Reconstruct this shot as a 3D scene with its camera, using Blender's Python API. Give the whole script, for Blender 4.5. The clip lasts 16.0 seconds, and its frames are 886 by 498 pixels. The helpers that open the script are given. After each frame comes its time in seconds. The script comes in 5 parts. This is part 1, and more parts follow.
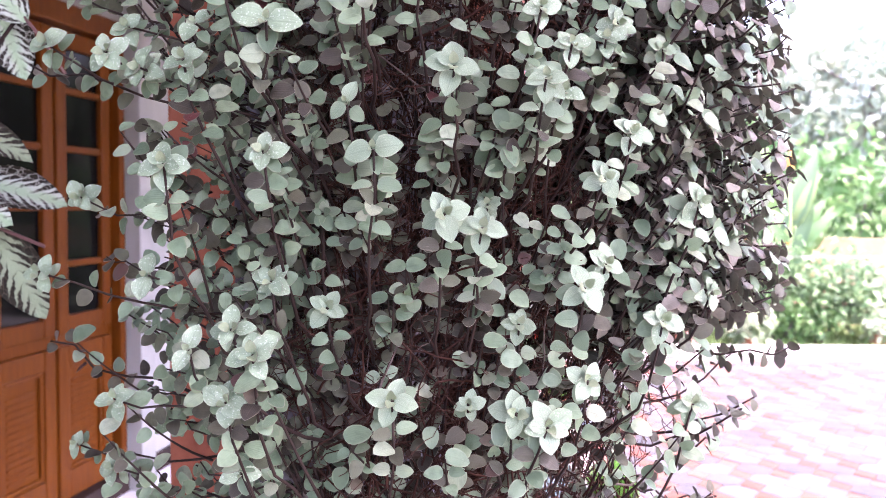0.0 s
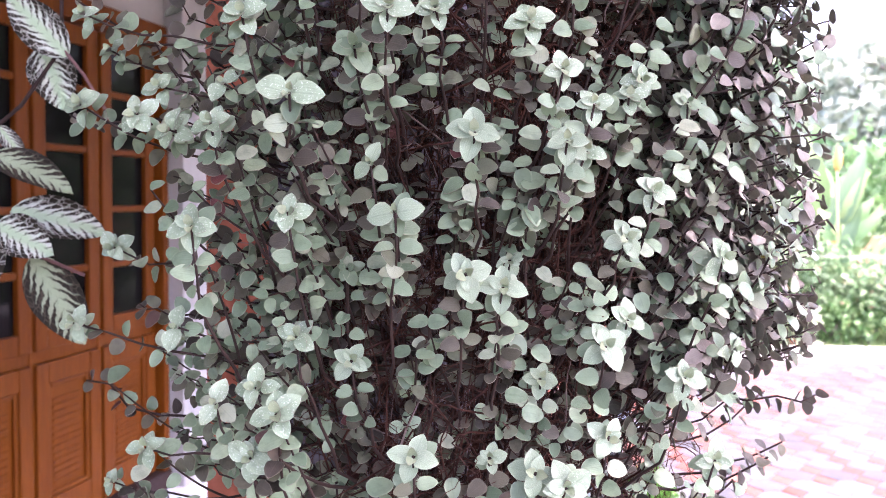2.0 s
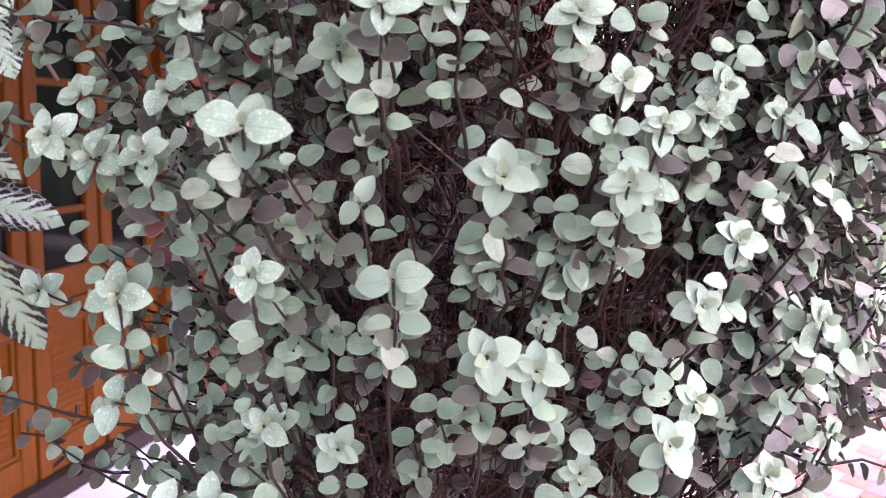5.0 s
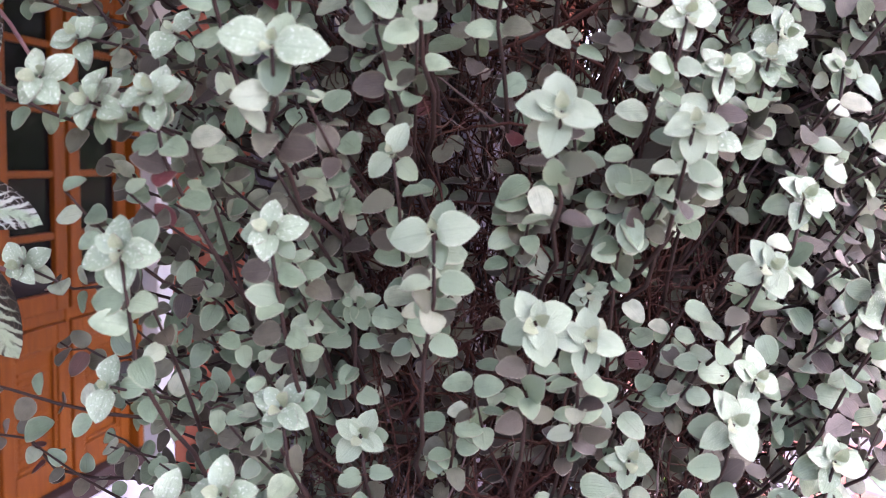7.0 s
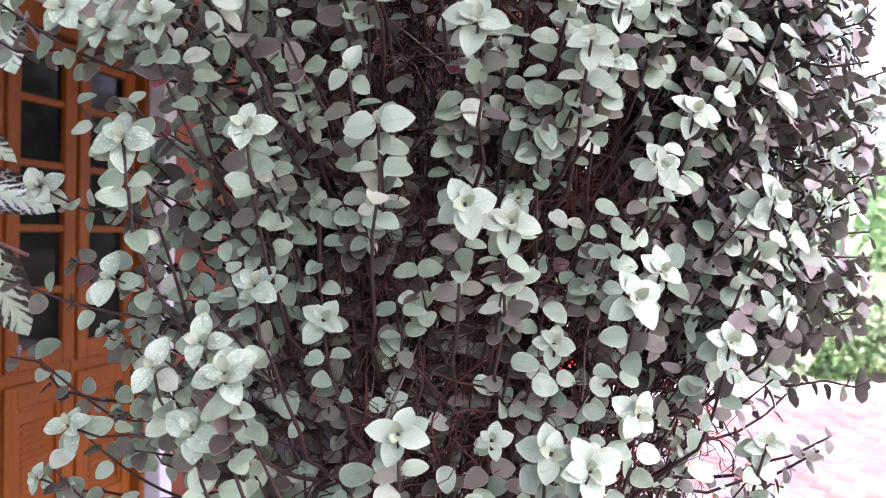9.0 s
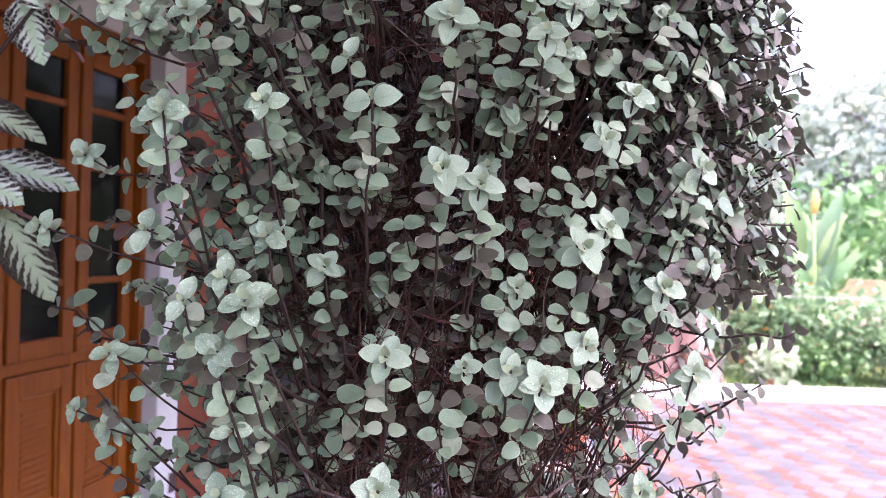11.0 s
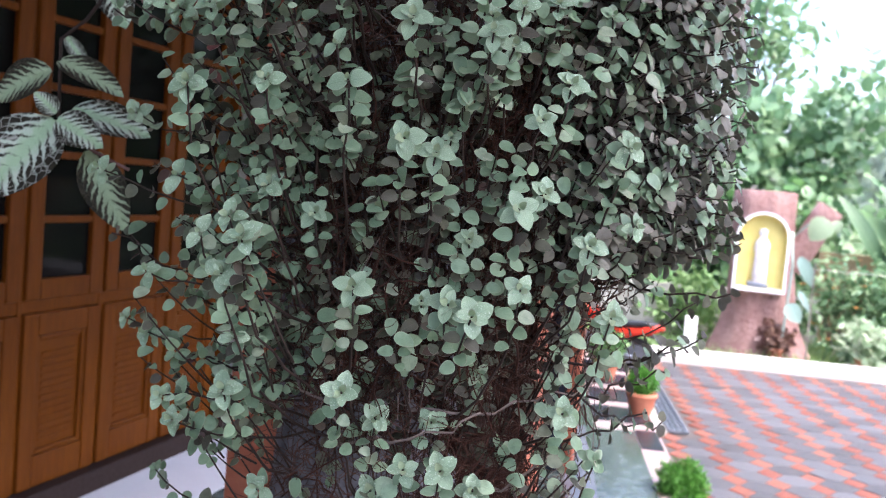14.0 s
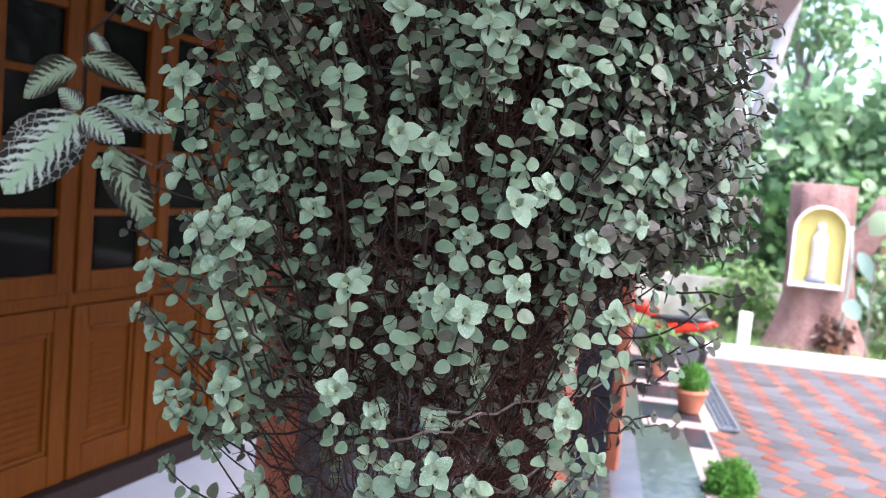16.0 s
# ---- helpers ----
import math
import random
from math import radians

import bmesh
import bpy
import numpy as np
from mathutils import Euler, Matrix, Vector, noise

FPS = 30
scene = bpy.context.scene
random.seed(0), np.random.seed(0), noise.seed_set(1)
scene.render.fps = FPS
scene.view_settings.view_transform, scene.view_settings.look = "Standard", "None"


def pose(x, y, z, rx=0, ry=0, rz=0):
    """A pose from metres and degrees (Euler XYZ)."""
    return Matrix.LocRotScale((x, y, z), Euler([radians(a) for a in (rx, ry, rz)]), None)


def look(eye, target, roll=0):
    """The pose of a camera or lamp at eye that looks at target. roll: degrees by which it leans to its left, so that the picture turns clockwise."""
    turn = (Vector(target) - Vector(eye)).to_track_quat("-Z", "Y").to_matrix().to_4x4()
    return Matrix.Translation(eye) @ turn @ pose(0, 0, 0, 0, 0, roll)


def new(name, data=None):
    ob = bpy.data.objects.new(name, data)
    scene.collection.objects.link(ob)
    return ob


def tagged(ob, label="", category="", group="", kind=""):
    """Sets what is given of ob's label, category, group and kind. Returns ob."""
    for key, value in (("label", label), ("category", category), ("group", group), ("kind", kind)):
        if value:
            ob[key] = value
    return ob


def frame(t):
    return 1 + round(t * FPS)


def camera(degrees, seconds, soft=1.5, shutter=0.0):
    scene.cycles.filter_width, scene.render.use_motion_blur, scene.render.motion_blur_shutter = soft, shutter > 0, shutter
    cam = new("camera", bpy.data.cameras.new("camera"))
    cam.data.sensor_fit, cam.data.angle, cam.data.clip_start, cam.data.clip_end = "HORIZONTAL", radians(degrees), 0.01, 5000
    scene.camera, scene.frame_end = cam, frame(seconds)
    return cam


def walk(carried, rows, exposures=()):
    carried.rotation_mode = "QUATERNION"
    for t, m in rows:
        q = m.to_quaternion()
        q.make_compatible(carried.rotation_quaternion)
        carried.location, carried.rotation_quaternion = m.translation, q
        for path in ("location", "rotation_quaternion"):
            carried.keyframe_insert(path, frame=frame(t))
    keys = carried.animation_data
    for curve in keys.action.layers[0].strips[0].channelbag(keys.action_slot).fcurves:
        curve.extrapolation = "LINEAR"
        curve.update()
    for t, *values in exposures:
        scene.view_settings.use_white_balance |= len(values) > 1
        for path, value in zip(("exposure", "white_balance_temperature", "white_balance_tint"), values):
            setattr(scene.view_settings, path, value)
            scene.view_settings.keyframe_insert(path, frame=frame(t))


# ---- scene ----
cam = camera(52.5, 16.0, 0.9)
PATH = [
    (0, (0.005, -0.001, 1.408), (-0.339, 1.967, 1.305), 0.5),
    (0.5, (0.009, 0.009, 1.408), (-0.36, 1.972, 1.311), 0.4),
    (1, (0.019, 0.009, 1.413), (-0.382, 1.966, 1.312), 0.5),
    (1.5, (0.024, -0.002, 1.428), (-0.391, 1.951, 1.327), 0.6),
    (2, (0.018, -0.003, 1.452), (-0.415, 1.946, 1.333), 0.7),
    (2.5, (0.016, -0.001, 1.474), (-0.411, 1.943, 1.284), 0.9),
    (3, (0.005, -0.008, 1.497), (-0.406, 1.935, 1.263), 1.2),
    (3.5, (-0.01, 0.03, 1.518), (-0.405, 1.972, 1.252), 1.2),
    (3.7, (-0.013, 0.048, 1.523), (-0.41, 1.989, 1.248), 1.3),
    (5.8, (-0.033, 0.174, 1.501), (-0.497, 2.098, 1.214), 0.9),
    (6, (-0.04, 0.17, 1.496), (-0.492, 2.099, 1.227), 1.0),
    (6.5, (-0.054, 0.174, 1.483), (-0.47, 2.117, 1.26), 1.0),
    (7, (-0.059, 0.182, 1.472), (-0.446, 2.134, 1.269), 1.2),
    (7.5, (-0.051, 0.161, 1.459), (-0.427, 2.117, 1.275), 1.5),
    (8, (-0.049, 0.135, 1.435), (-0.426, 2.095, 1.303), 1.4),
    (8.5, (-0.026, 0.123, 1.403), (-0.436, 2.08, 1.368), 1.1),
    (10.8, (0.013, 0.011, 1.363), (-0.373, 1.973, 1.328), 1.5),
    (11, (0.021, 0.005, 1.355), (-0.372, 1.966, 1.334), 1.7),
    (11.5, (0.049, -0.016, 1.349), (-0.376, 1.938, 1.313), 1.9),
    (12, (0.087, -0.055, 1.357), (-0.399, 1.884, 1.295), 2.6),
    (12.5, (0.131, -0.074, 1.357), (-0.411, 1.85, 1.282), 3.2),
    (13, (0.133, -0.087, 1.356), (-0.416, 1.834, 1.263), 3.6),
    (13.5, (0.145, -0.102, 1.361), (-0.419, 1.813, 1.25), 4.2),
    (14, (0.155, -0.105, 1.362), (-0.437, 1.801, 1.232), 4.8),
    (14.5, (0.154, -0.094, 1.361), (-0.471, 1.8, 1.218), 5.0),
    (15, (0.155, -0.094, 1.363), (-0.505, 1.788, 1.213), 5.0),
    (15.5, (0.178, -0.087, 1.366), (-0.51, 1.784, 1.208), 5.0),
    (16, (0.194, -0.077, 1.368), (-0.509, 1.789, 1.213), 4.8),
]
EXPOSURES = [(0.0, 3.94, 6140, 44), (6.0, 4.0, 6140, 46), (8.5, 3.98, 6140, 46), (11.0, 3.54, 6060, 41), (12.0, 3.2, 5920, 27), (12.5, 3.04, 5860, 21), (14.0, 2.93, 5850, 18), (16.0, 3.0, 5850, 17)]
walk(cam, [(t, look(eye, target, roll)) for t, eye, target, roll in PATH], EXPOSURES)
cam.data.dof.use_dof, cam.data.dof.focus_distance, cam.data.dof.aperture_fstop = True, 0.6, 14.0

# ---- world, sun, exposure ----
world = bpy.data.worlds.new("overcast_sky")
scene.world = world
world.use_nodes = True
wn = world.node_tree.nodes
sky = wn.new("ShaderNodeTexSky")
sky.sky_type, sky.sun_disc = "NISHITA", False
sky.sun_elevation, sky.sun_rotation = radians(63), radians(110)
sky.air_density, sky.dust_density, sky.ozone_density = 1.0, 6.0, 1.0
wn["Background"].inputs["Strength"].default_value = 0.15
world.node_tree.links.new(sky.outputs[0], wn["Background"].inputs["Color"])
sun = new("sun", bpy.data.lights.new("sun", "SUN"))
sun.data.energy, sun.data.angle, sun.data.color = 0.12, radians(80), (1.0, 0.97, 0.93)
sun.matrix_world = look((4.1, -1.5, 8.6), (0, 0, 0))


# ---- materials ----
def nodes_of(name, rough=0.6, spec=0.5, metal=0.0):
    m = bpy.data.materials.new(name)
    m.use_nodes = True
    b = m.node_tree.nodes["Principled BSDF"]
    b.inputs["Roughness"].default_value = rough
    b.inputs["Specular IOR Level"].default_value = spec
    b.inputs["Metallic"].default_value = metal
    return m, m.node_tree.nodes, m.node_tree.links, b


def coords(n, l, scale, source="Object"):
    tc, mp = n.new("ShaderNodeTexCoord"), n.new("ShaderNodeMapping")
    mp.inputs["Scale"].default_value = scale if isinstance(scale, tuple) else (scale,) * 3
    l.new(tc.outputs[source], mp.inputs["Vector"])
    return mp.outputs["Vector"]


def noise_node(n, l, vec, scale, detail=4.0, rough=0.6):
    t = n.new("ShaderNodeTexNoise")
    t.inputs["Scale"].default_value, t.inputs["Detail"].default_value, t.inputs["Roughness"].default_value = scale, detail, rough
    l.new(vec, t.inputs["Vector"])
    return t.outputs["Fac"]


def ramp(n, l, fac, stops):
    r = n.new("ShaderNodeValToRGB")
    while len(r.color_ramp.elements) < len(stops):
        r.color_ramp.elements.new(0.5)
    for e, (p, c) in zip(r.color_ramp.elements, stops):
        e.position, e.color = p, (*c, 1)
    l.new(fac, r.inputs["Fac"])
    return r.outputs["Color"]


def mix(n, l, fac, a, b, mode="MIX"):
    x = n.new("ShaderNodeMix")
    x.data_type, x.blend_type = "RGBA", mode
    for sock, v in ((x.inputs[0], fac), (x.inputs[6], a), (x.inputs[7], b)):
        if isinstance(v, (int, float)):
            sock.default_value = v
        elif isinstance(v, tuple):
            sock.default_value = (*v, 1)
        else:
            l.new(v, sock)
    return x.outputs[2]


def bump(n, l, b, height, strength, dist):
    k = n.new("ShaderNodeBump")
    k.inputs["Strength"].default_value, k.inputs["Distance"].default_value = strength, dist
    l.new(height, k.inputs["Height"])
    l.new(k.outputs["Normal"], b.inputs["Normal"])


def own_random(n, l):
    """A number for each leaf or piece, whether it is an object or an island of a joined mesh."""
    o, g, a, f = n.new("ShaderNodeObjectInfo"), n.new("ShaderNodeNewGeometry"), n.new("ShaderNodeMath"), n.new("ShaderNodeMath")
    f.operation = "FRACT"
    l.new(o.outputs["Random"], a.inputs[0])
    l.new(g.outputs["Random Per Island"], a.inputs[1])
    l.new(a.outputs[0], f.inputs[0])
    return f.outputs[0]


def plain(name, c1, c2, scale=20.0, rough=0.6, spec=0.4, metal=0.0, bump_scale=80.0, bump_depth=0.001, source="Object", strength=0.4):
    """Two tones mixed by a coarse and a fine noise, with fine relief."""
    m, n, l, b = nodes_of(name, rough, spec, metal)
    v = coords(n, l, 1.0, source)
    big, fine = noise_node(n, l, v, scale), noise_node(n, l, v, bump_scale, 6.0)
    col = mix(n, l, big, c1, c2)
    col = mix(n, l, fine, col, mix(n, l, 0.35, col, (0.02, 0.02, 0.02)))
    l.new(mix(n, l, 0.35, ramp(n, l, big, [(0.3, c1), (0.7, c2)]), col), b.inputs["Base Color"])
    bump(n, l, b, fine, strength, bump_depth)
    return m


def leaf_material(name, stops, vein, vein_amount, rough=0.42, fleck=0.0, translucent=0.12):
    """Leaf with its own tone, a paler midrib and side veins along UV, and fine flecks."""
    m, n, l, b = nodes_of(name, rough, 0.45)
    rnd = own_random(n, l)
    base = ramp(n, l, rnd, stops)
    uv = n.new("ShaderNodeTexCoord").outputs["UV"]
    sep = n.new("ShaderNodeSeparateXYZ")
    l.new(uv, sep.inputs[0])

    def math_node(op, a, c):
        k = n.new("ShaderNodeMath")
        k.operation = op
        for sock, v in zip(k.inputs, (a, c)):
            if isinstance(v, (int, float)):
                sock.default_value = v
            else:
                l.new(v, sock)
        return k.outputs[0]

    side = math_node("ABSOLUTE", math_node("SUBTRACT", sep.outputs[0], 0.5), 0)
    rib = math_node("SUBTRACT", 1.0, math_node("MULTIPLY", side, 22.0))
    chev = math_node("SINE", math_node("MULTIPLY", math_node("SUBTRACT", sep.outputs[1], math_node("MULTIPLY", side, 0.7)), 46.0), 0)
    lines = math_node("SINE", math_node("MULTIPLY", side, 64.0), 0)
    veins = math_node("MAXIMUM", math_node("MULTIPLY", rib, 0.7), math_node("MULTIPLY", math_node("MAXIMUM", math_node("SUBTRACT", lines, 0.35), math_node("SUBTRACT", chev, 0.6)), 0.6))
    vm = n.new("ShaderNodeClamp")
    l.new(veins, vm.inputs[0])
    col = mix(n, l, math_node("MULTIPLY", vm.outputs[0], vein_amount), base, vein)
    rim = n.new("ShaderNodeClamp")
    l.new(math_node("MULTIPLY", math_node("SUBTRACT", side, 0.40), 5.0), rim.inputs[0])
    col = mix(n, l, math_node("MULTIPLY", rim.outputs[0], 0.8), col, tuple(f * c for f, c in zip((1.5, 1.3, 1.35), stops[len(stops) // 2][1])))
    ob = coords(n, l, 1.0)
    blot = noise_node(n, l, ob, 160.0, 3.0)
    col = mix(n, l, ramp(n, l, blot, [(0.45, (0, 0, 0)), (0.75, (0.45, 0.45, 0.45))]), col, tuple(0.6 * x for x in stops[0][1]))
    if fleck:
        fl = noise_node(n, l, ob, 700.0, 2.0)
        col = mix(n, l, ramp(n, l, fl, [(0.58, (0, 0, 0)), (0.66, (fleck, fleck, fleck))]), col, (0.75, 0.82, 0.7))
    l.new(col, b.inputs["Base Color"])
    bump(n, l, b, mix(n, l, 0.5, vm.outputs[0], noise_node(n, l, ob, 500.0, 2.0)), 0.6, 0.0008)
    if translucent:
        tr, mx = n.new("ShaderNodeBsdfTranslucent"), n.new("ShaderNodeMixShader")
        l.new(col, tr.inputs["Color"])
        mx.inputs[0].default_value = translucent
        l.new(b.outputs[0], mx.inputs[1])
        l.new(tr.outputs[0], mx.inputs[2])
        l.new(mx.outputs[0], n["Material Output"].inputs["Surface"])
    return m


VINE_YOUNG = leaf_material("vine_leaf_young", [(0.0, (0.201, 0.287, 0.177)), (0.5, (0.241, 0.336, 0.210)), (1.0, (0.288, 0.385, 0.250))], (0.112, 0.170, 0.100), 0.6, 0.42, 0.3)
VINE_BUD = leaf_material("vine_leaf_bud", [(0.0, (0.198, 0.266, 0.146)), (1.0, (0.267, 0.330, 0.193))], (0.128, 0.182, 0.088), 0.4, 0.46, 0.1)
VINE_MATURE = leaf_material("vine_leaf_mature", [(0.0, (0.102, 0.160, 0.091)), (0.45, (0.163, 0.245, 0.142)), (0.8, (0.220, 0.306, 0.181)), (0.92, (0.275, 0.336, 0.222)), (1.0, (0.253, 0.284, 0.187))], (0.107, 0.156, 0.091), 0.42, 0.46)
# Old brown leaves; the dark tones also carry shade from inside the mass.
VINE_OLD_SHADED = leaf_material("vine_leaf_old_shaded", [(0.0, (0.032, 0.027, 0.018)), (0.3, (0.052, 0.049, 0.031)), (0.6, (0.078, 0.084, 0.05)), (0.85, (0.098, 0.121, 0.068)), (0.985, (0.07, 0.05, 0.03)), (0.99, (0.06, 0.013, 0.012)), (1.0, (0.09, 0.018, 0.016))], (0.13, 0.1, 0.08), 0.3, 0.62)
VINE_UNDER = leaf_material("vine_leaf_underside", [(0.0, (0.146, 0.132, 0.105)), (0.6, (0.223, 0.209, 0.165)), (1.0, (0.300, 0.292, 0.232))], (0.351, 0.297, 0.243), 0.3, 0.6, 0.0, 0.2)
VINE_YELLOW = leaf_material("vine_leaf_yellow", [(0.0, (0.34, 0.33, 0.07)), (1.0, (0.42, 0.32, 0.07))], (0.5, 0.45, 0.1), 0.3, 0.5)
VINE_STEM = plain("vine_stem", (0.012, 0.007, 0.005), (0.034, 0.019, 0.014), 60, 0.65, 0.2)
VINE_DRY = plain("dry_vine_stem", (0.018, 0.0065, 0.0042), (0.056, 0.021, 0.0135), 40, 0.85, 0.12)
VINE_PALE = plain("bleached_vine_stem", (0.07, 0.05, 0.042), (0.16, 0.125, 0.105), 60, 0.8)
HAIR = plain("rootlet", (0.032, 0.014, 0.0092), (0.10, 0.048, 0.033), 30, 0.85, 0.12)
BARK = plain("grey_bark", (0.03, 0.028, 0.033), (0.135, 0.127, 0.142), (26), 0.85, 0.2, 0, 60, 0.01, "Object", 1.0)
TERRACOTTA_PAINT = plain("terracotta_textured_paint", (0.245, 0.066, 0.034), (0.345, 0.112, 0.06), 22, 0.75, 0.3, 0, 160, 0.004, "Object", 0.9)
PLASTER = plain("greyed_white_plaster", (0.25, 0.26, 0.245), (0.33, 0.335, 0.32), 3, 0.7)
SOFFIT = plain("soffit_paint", (0.42, 0.36, 0.39), (0.5, 0.43, 0.46), 2, 0.75)


def wood_material(name, dark, light):
    m, n, l, b = nodes_of(name, 0.5, 0.12)
    v = coords(n, l, (9.0, 9.0, 0.9))
    grain, fine = noise_node(n, l, v, 7.0, 8.0, 0.65), noise_node(n, l, coords(n, l, (60.0, 60.0, 3.0)), 4.0, 4.0)
    tone = noise_node(n, l, coords(n, l, 1.0), 1.6, 2.0)
    col = ramp(n, l, grain, [(0.32, dark), (0.7, light)])
    col = mix(n, l, ramp(n, l, fine, [(0.4, (0.5, 0.5, 0.5)), (0.65, (0, 0, 0))]), col, tuple(0.55 * x for x in dark))
    col = mix(n, l, 0.35, col, ramp(n, l, tone, [(0.3, dark), (0.7, light)]))
    l.new(col, b.inputs["Base Color"])
    bump(n, l, b, fine, 0.15, 0.001)
    return m


WOOD = wood_material("varnished_teak", (0.086, 0.0205, 0.0008), (0.164, 0.047, 0.002))
m, n, l, b = nodes_of("dark_window_glass", 0.05, 0.035)
b.inputs["Base Color"].default_value = (0.005, 0.005, 0.005, 1)
GLASS = m
GRANITE = plain("dark_green_granite", (0.03, 0.045, 0.04), (0.115, 0.14, 0.128), 14, 0.14, 0.45, 0, 300, 0.0002)
MARBLE = plain("white_floor_tile", (0.72, 0.74, 0.78), (0.82, 0.83, 0.86), 4, 0.15, 0.5, 0, 90, 0.0002)
BLACK_TILE = plain("black_granite", (0.012, 0.013, 0.02), (0.03, 0.032, 0.045), 60, 0.25, 0.25, 0, 300, 0.0002)
PINK_TILE = plain("pale_pink_granite", (0.33, 0.25, 0.24), (0.44, 0.35, 0.33), 60, 0.25, 0.5, 0, 300, 0.0002)
SKIRT = plain("dark_brown_granite", (0.02, 0.011, 0.009), (0.04, 0.026, 0.022), 60, 0.6, 0.1)
GREY_TILE = plain("lavender_grey_tile", (0.10, 0.105, 0.125), (0.15, 0.155, 0.18), 5, 0.2, 0.3, 0, 90, 0.0002)
CONCRETE = plain("pale_concrete", (0.42, 0.405, 0.385), (0.56, 0.545, 0.52), 5, 0.8, 0.3, 0, 90, 0.002)


def paver_material(name, stops):
    m, n, l, b = nodes_of(name, 0.68, 0.3)
    v = coords(n, l, 1.0)
    col = ramp(n, l, own_random(n, l), stops)
    dirt = noise_node(n, l, v, 30.0, 6.0)
    col = mix(n, l, ramp(n, l, dirt, [(0.45, (0, 0, 0)), (0.8, (0.5, 0.5, 0.5))]), col, (0.10, 0.085, 0.075))
    l.new(col, b.inputs["Base Color"])
    bump(n, l, b, noise_node(n, l, v, 260.0, 4.0), 0.5, 0.002)
    return m


PAVER_RED = paver_material("red_paver", [(0.0, (0.122, 0.029, 0.014)), (0.5, (0.162, 0.044, 0.024)), (1.0, (0.19, 0.074, 0.047))])
PAVER_GREY = paver_material("grey_paver", [(0.0, (0.034, 0.037, 0.041)), (0.5, (0.057, 0.061, 0.068)), (1.0, (0.086, 0.09, 0.1))])
JOINT = plain("joint_sand", (0.05, 0.042, 0.038), (0.09, 0.078, 0.07), 30, 0.9)
SOIL = plain("garden_ground", (0.05, 0.09, 0.025), (0.11, 0.14, 0.05), 2.5, 0.9, 0.2, 0, 40, 0.02)
POT = plain("terracotta_pot", (0.42, 0.13, 0.07), (0.55, 0.22, 0.13), 14, 0.75)
SHRINE = plain("painted_cement_trunk", (0.165, 0.085, 0.073), (0.285, 0.18, 0.16), 5, 0.8, 0.3, 0, 22, 0.03, "Object", 0.9)
NICHE = plain("yellow_paint", (0.58, 0.49, 0.13), (0.68, 0.6, 0.21), 6, 0.6)
STATUE = plain("pale_plaster", (0.42, 0.41, 0.42), (0.6, 0.58, 0.57), 14, 0.6)
WHITE = plain("white_paint", (0.74, 0.74, 0.74), (0.84, 0.84, 0.84), 8, 0.5)
WALL_OLD = plain("weathered_wall", (0.20, 0.20, 0.17), (0.5, 0.49, 0.46), 3.5, 0.85, 0.3, 0, 25, 0.02)
WALL_OCHRE = plain("ochre_wall", (0.20, 0.15, 0.08), (0.34, 0.26, 0.15), 3.5, 0.85, 0.3, 0, 25, 0.02)
TRUNK = plain("tree_bark", (0.13, 0.11, 0.10), (0.26, 0.23, 0.21), 9, 0.9, 0.2, 0, 30, 0.02)
PALM_BARK = plain("pale_palm_bark", (0.24, 0.22, 0.21), (0.40, 0.375, 0.36), 7, 0.9, 0.2, 0, 30, 0.02)
METAL = plain("grey_steel", (0.16, 0.18, 0.21), (0.26, 0.29, 0.33), 20, 0.4, 0.5, 0.7)
BLACK_PLASTIC = plain("black_plastic", (0.012, 0.012, 0.014), (0.03, 0.03, 0.034), 20, 0.35)
RUBBER = plain("tyre_rubber", (0.015, 0.015, 0.015), (0.035, 0.033, 0.03), 20, 0.85)
RED_PAINT = plain("red_motorcycle_paint", (0.5, 0.03, 0.015), (0.6, 0.05, 0.025), 6, 0.2)
CHROME = plain("bright_steel", (0.5, 0.5, 0.52), (0.65, 0.65, 0.67), 20, 0.2, 0.5, 1.0)
CORD = plain("pale_cord", (0.45, 0.42, 0.38), (0.6, 0.57, 0.5), 20, 0.8)


def far_leaf(name, a, c, e, translucent=0.38):
    return leaf_material(name, [(0.0, a), (0.55, c), (1.0, e)], tuple(min(1.0, 1.35 * x) for x in e), 0.2, 0.45, 0.0, translucent)


LEAF_DEEP = far_leaf("deep_green_leaf", (0.06, 0.15, 0.05), (0.12, 0.25, 0.085), (0.22, 0.37, 0.14))
LEAF_MID = far_leaf("mid_green_leaf", (0.07, 0.15, 0.065), (0.165, 0.29, 0.135), (0.35, 0.49, 0.26))
LEAF_LIGHT = far_leaf("yellow_green_leaf", (0.12, 0.23, 0.08), (0.2, 0.34, 0.125), (0.34, 0.47, 0.19))
# Paler and greyer than the foliage itself: distance haze is put into the colour.
LEAF_HAZE = far_leaf("haze_paled_leaf", (0.25, 0.32, 0.24), (0.38, 0.45, 0.34), (0.52, 0.57, 0.44))
LEAF_PALE = far_leaf("pale_variegated_leaf", (0.16, 0.27, 0.14), (0.34, 0.44, 0.27), (0.55, 0.6, 0.45))
LEAF_TEAL = far_leaf("pale_teal_leaf", (0.17, 0.27, 0.22), (0.28, 0.4, 0.34), (0.4, 0.52, 0.45), 0.2)
LEAF_RED = far_leaf("dark_red_leaf", (0.07, 0.03, 0.03), (0.13, 0.07, 0.05), (0.2, 0.12, 0.08))
FERN = far_leaf("bright_moss_leaf", (0.04, 0.14, 0.015), (0.08, 0.25, 0.03), (0.14, 0.36, 0.05))
BLOOM_ORANGE = plain("orange_petal", (0.65, 0.2, 0.04), (0.8, 0.36, 0.08), 20, 0.6)
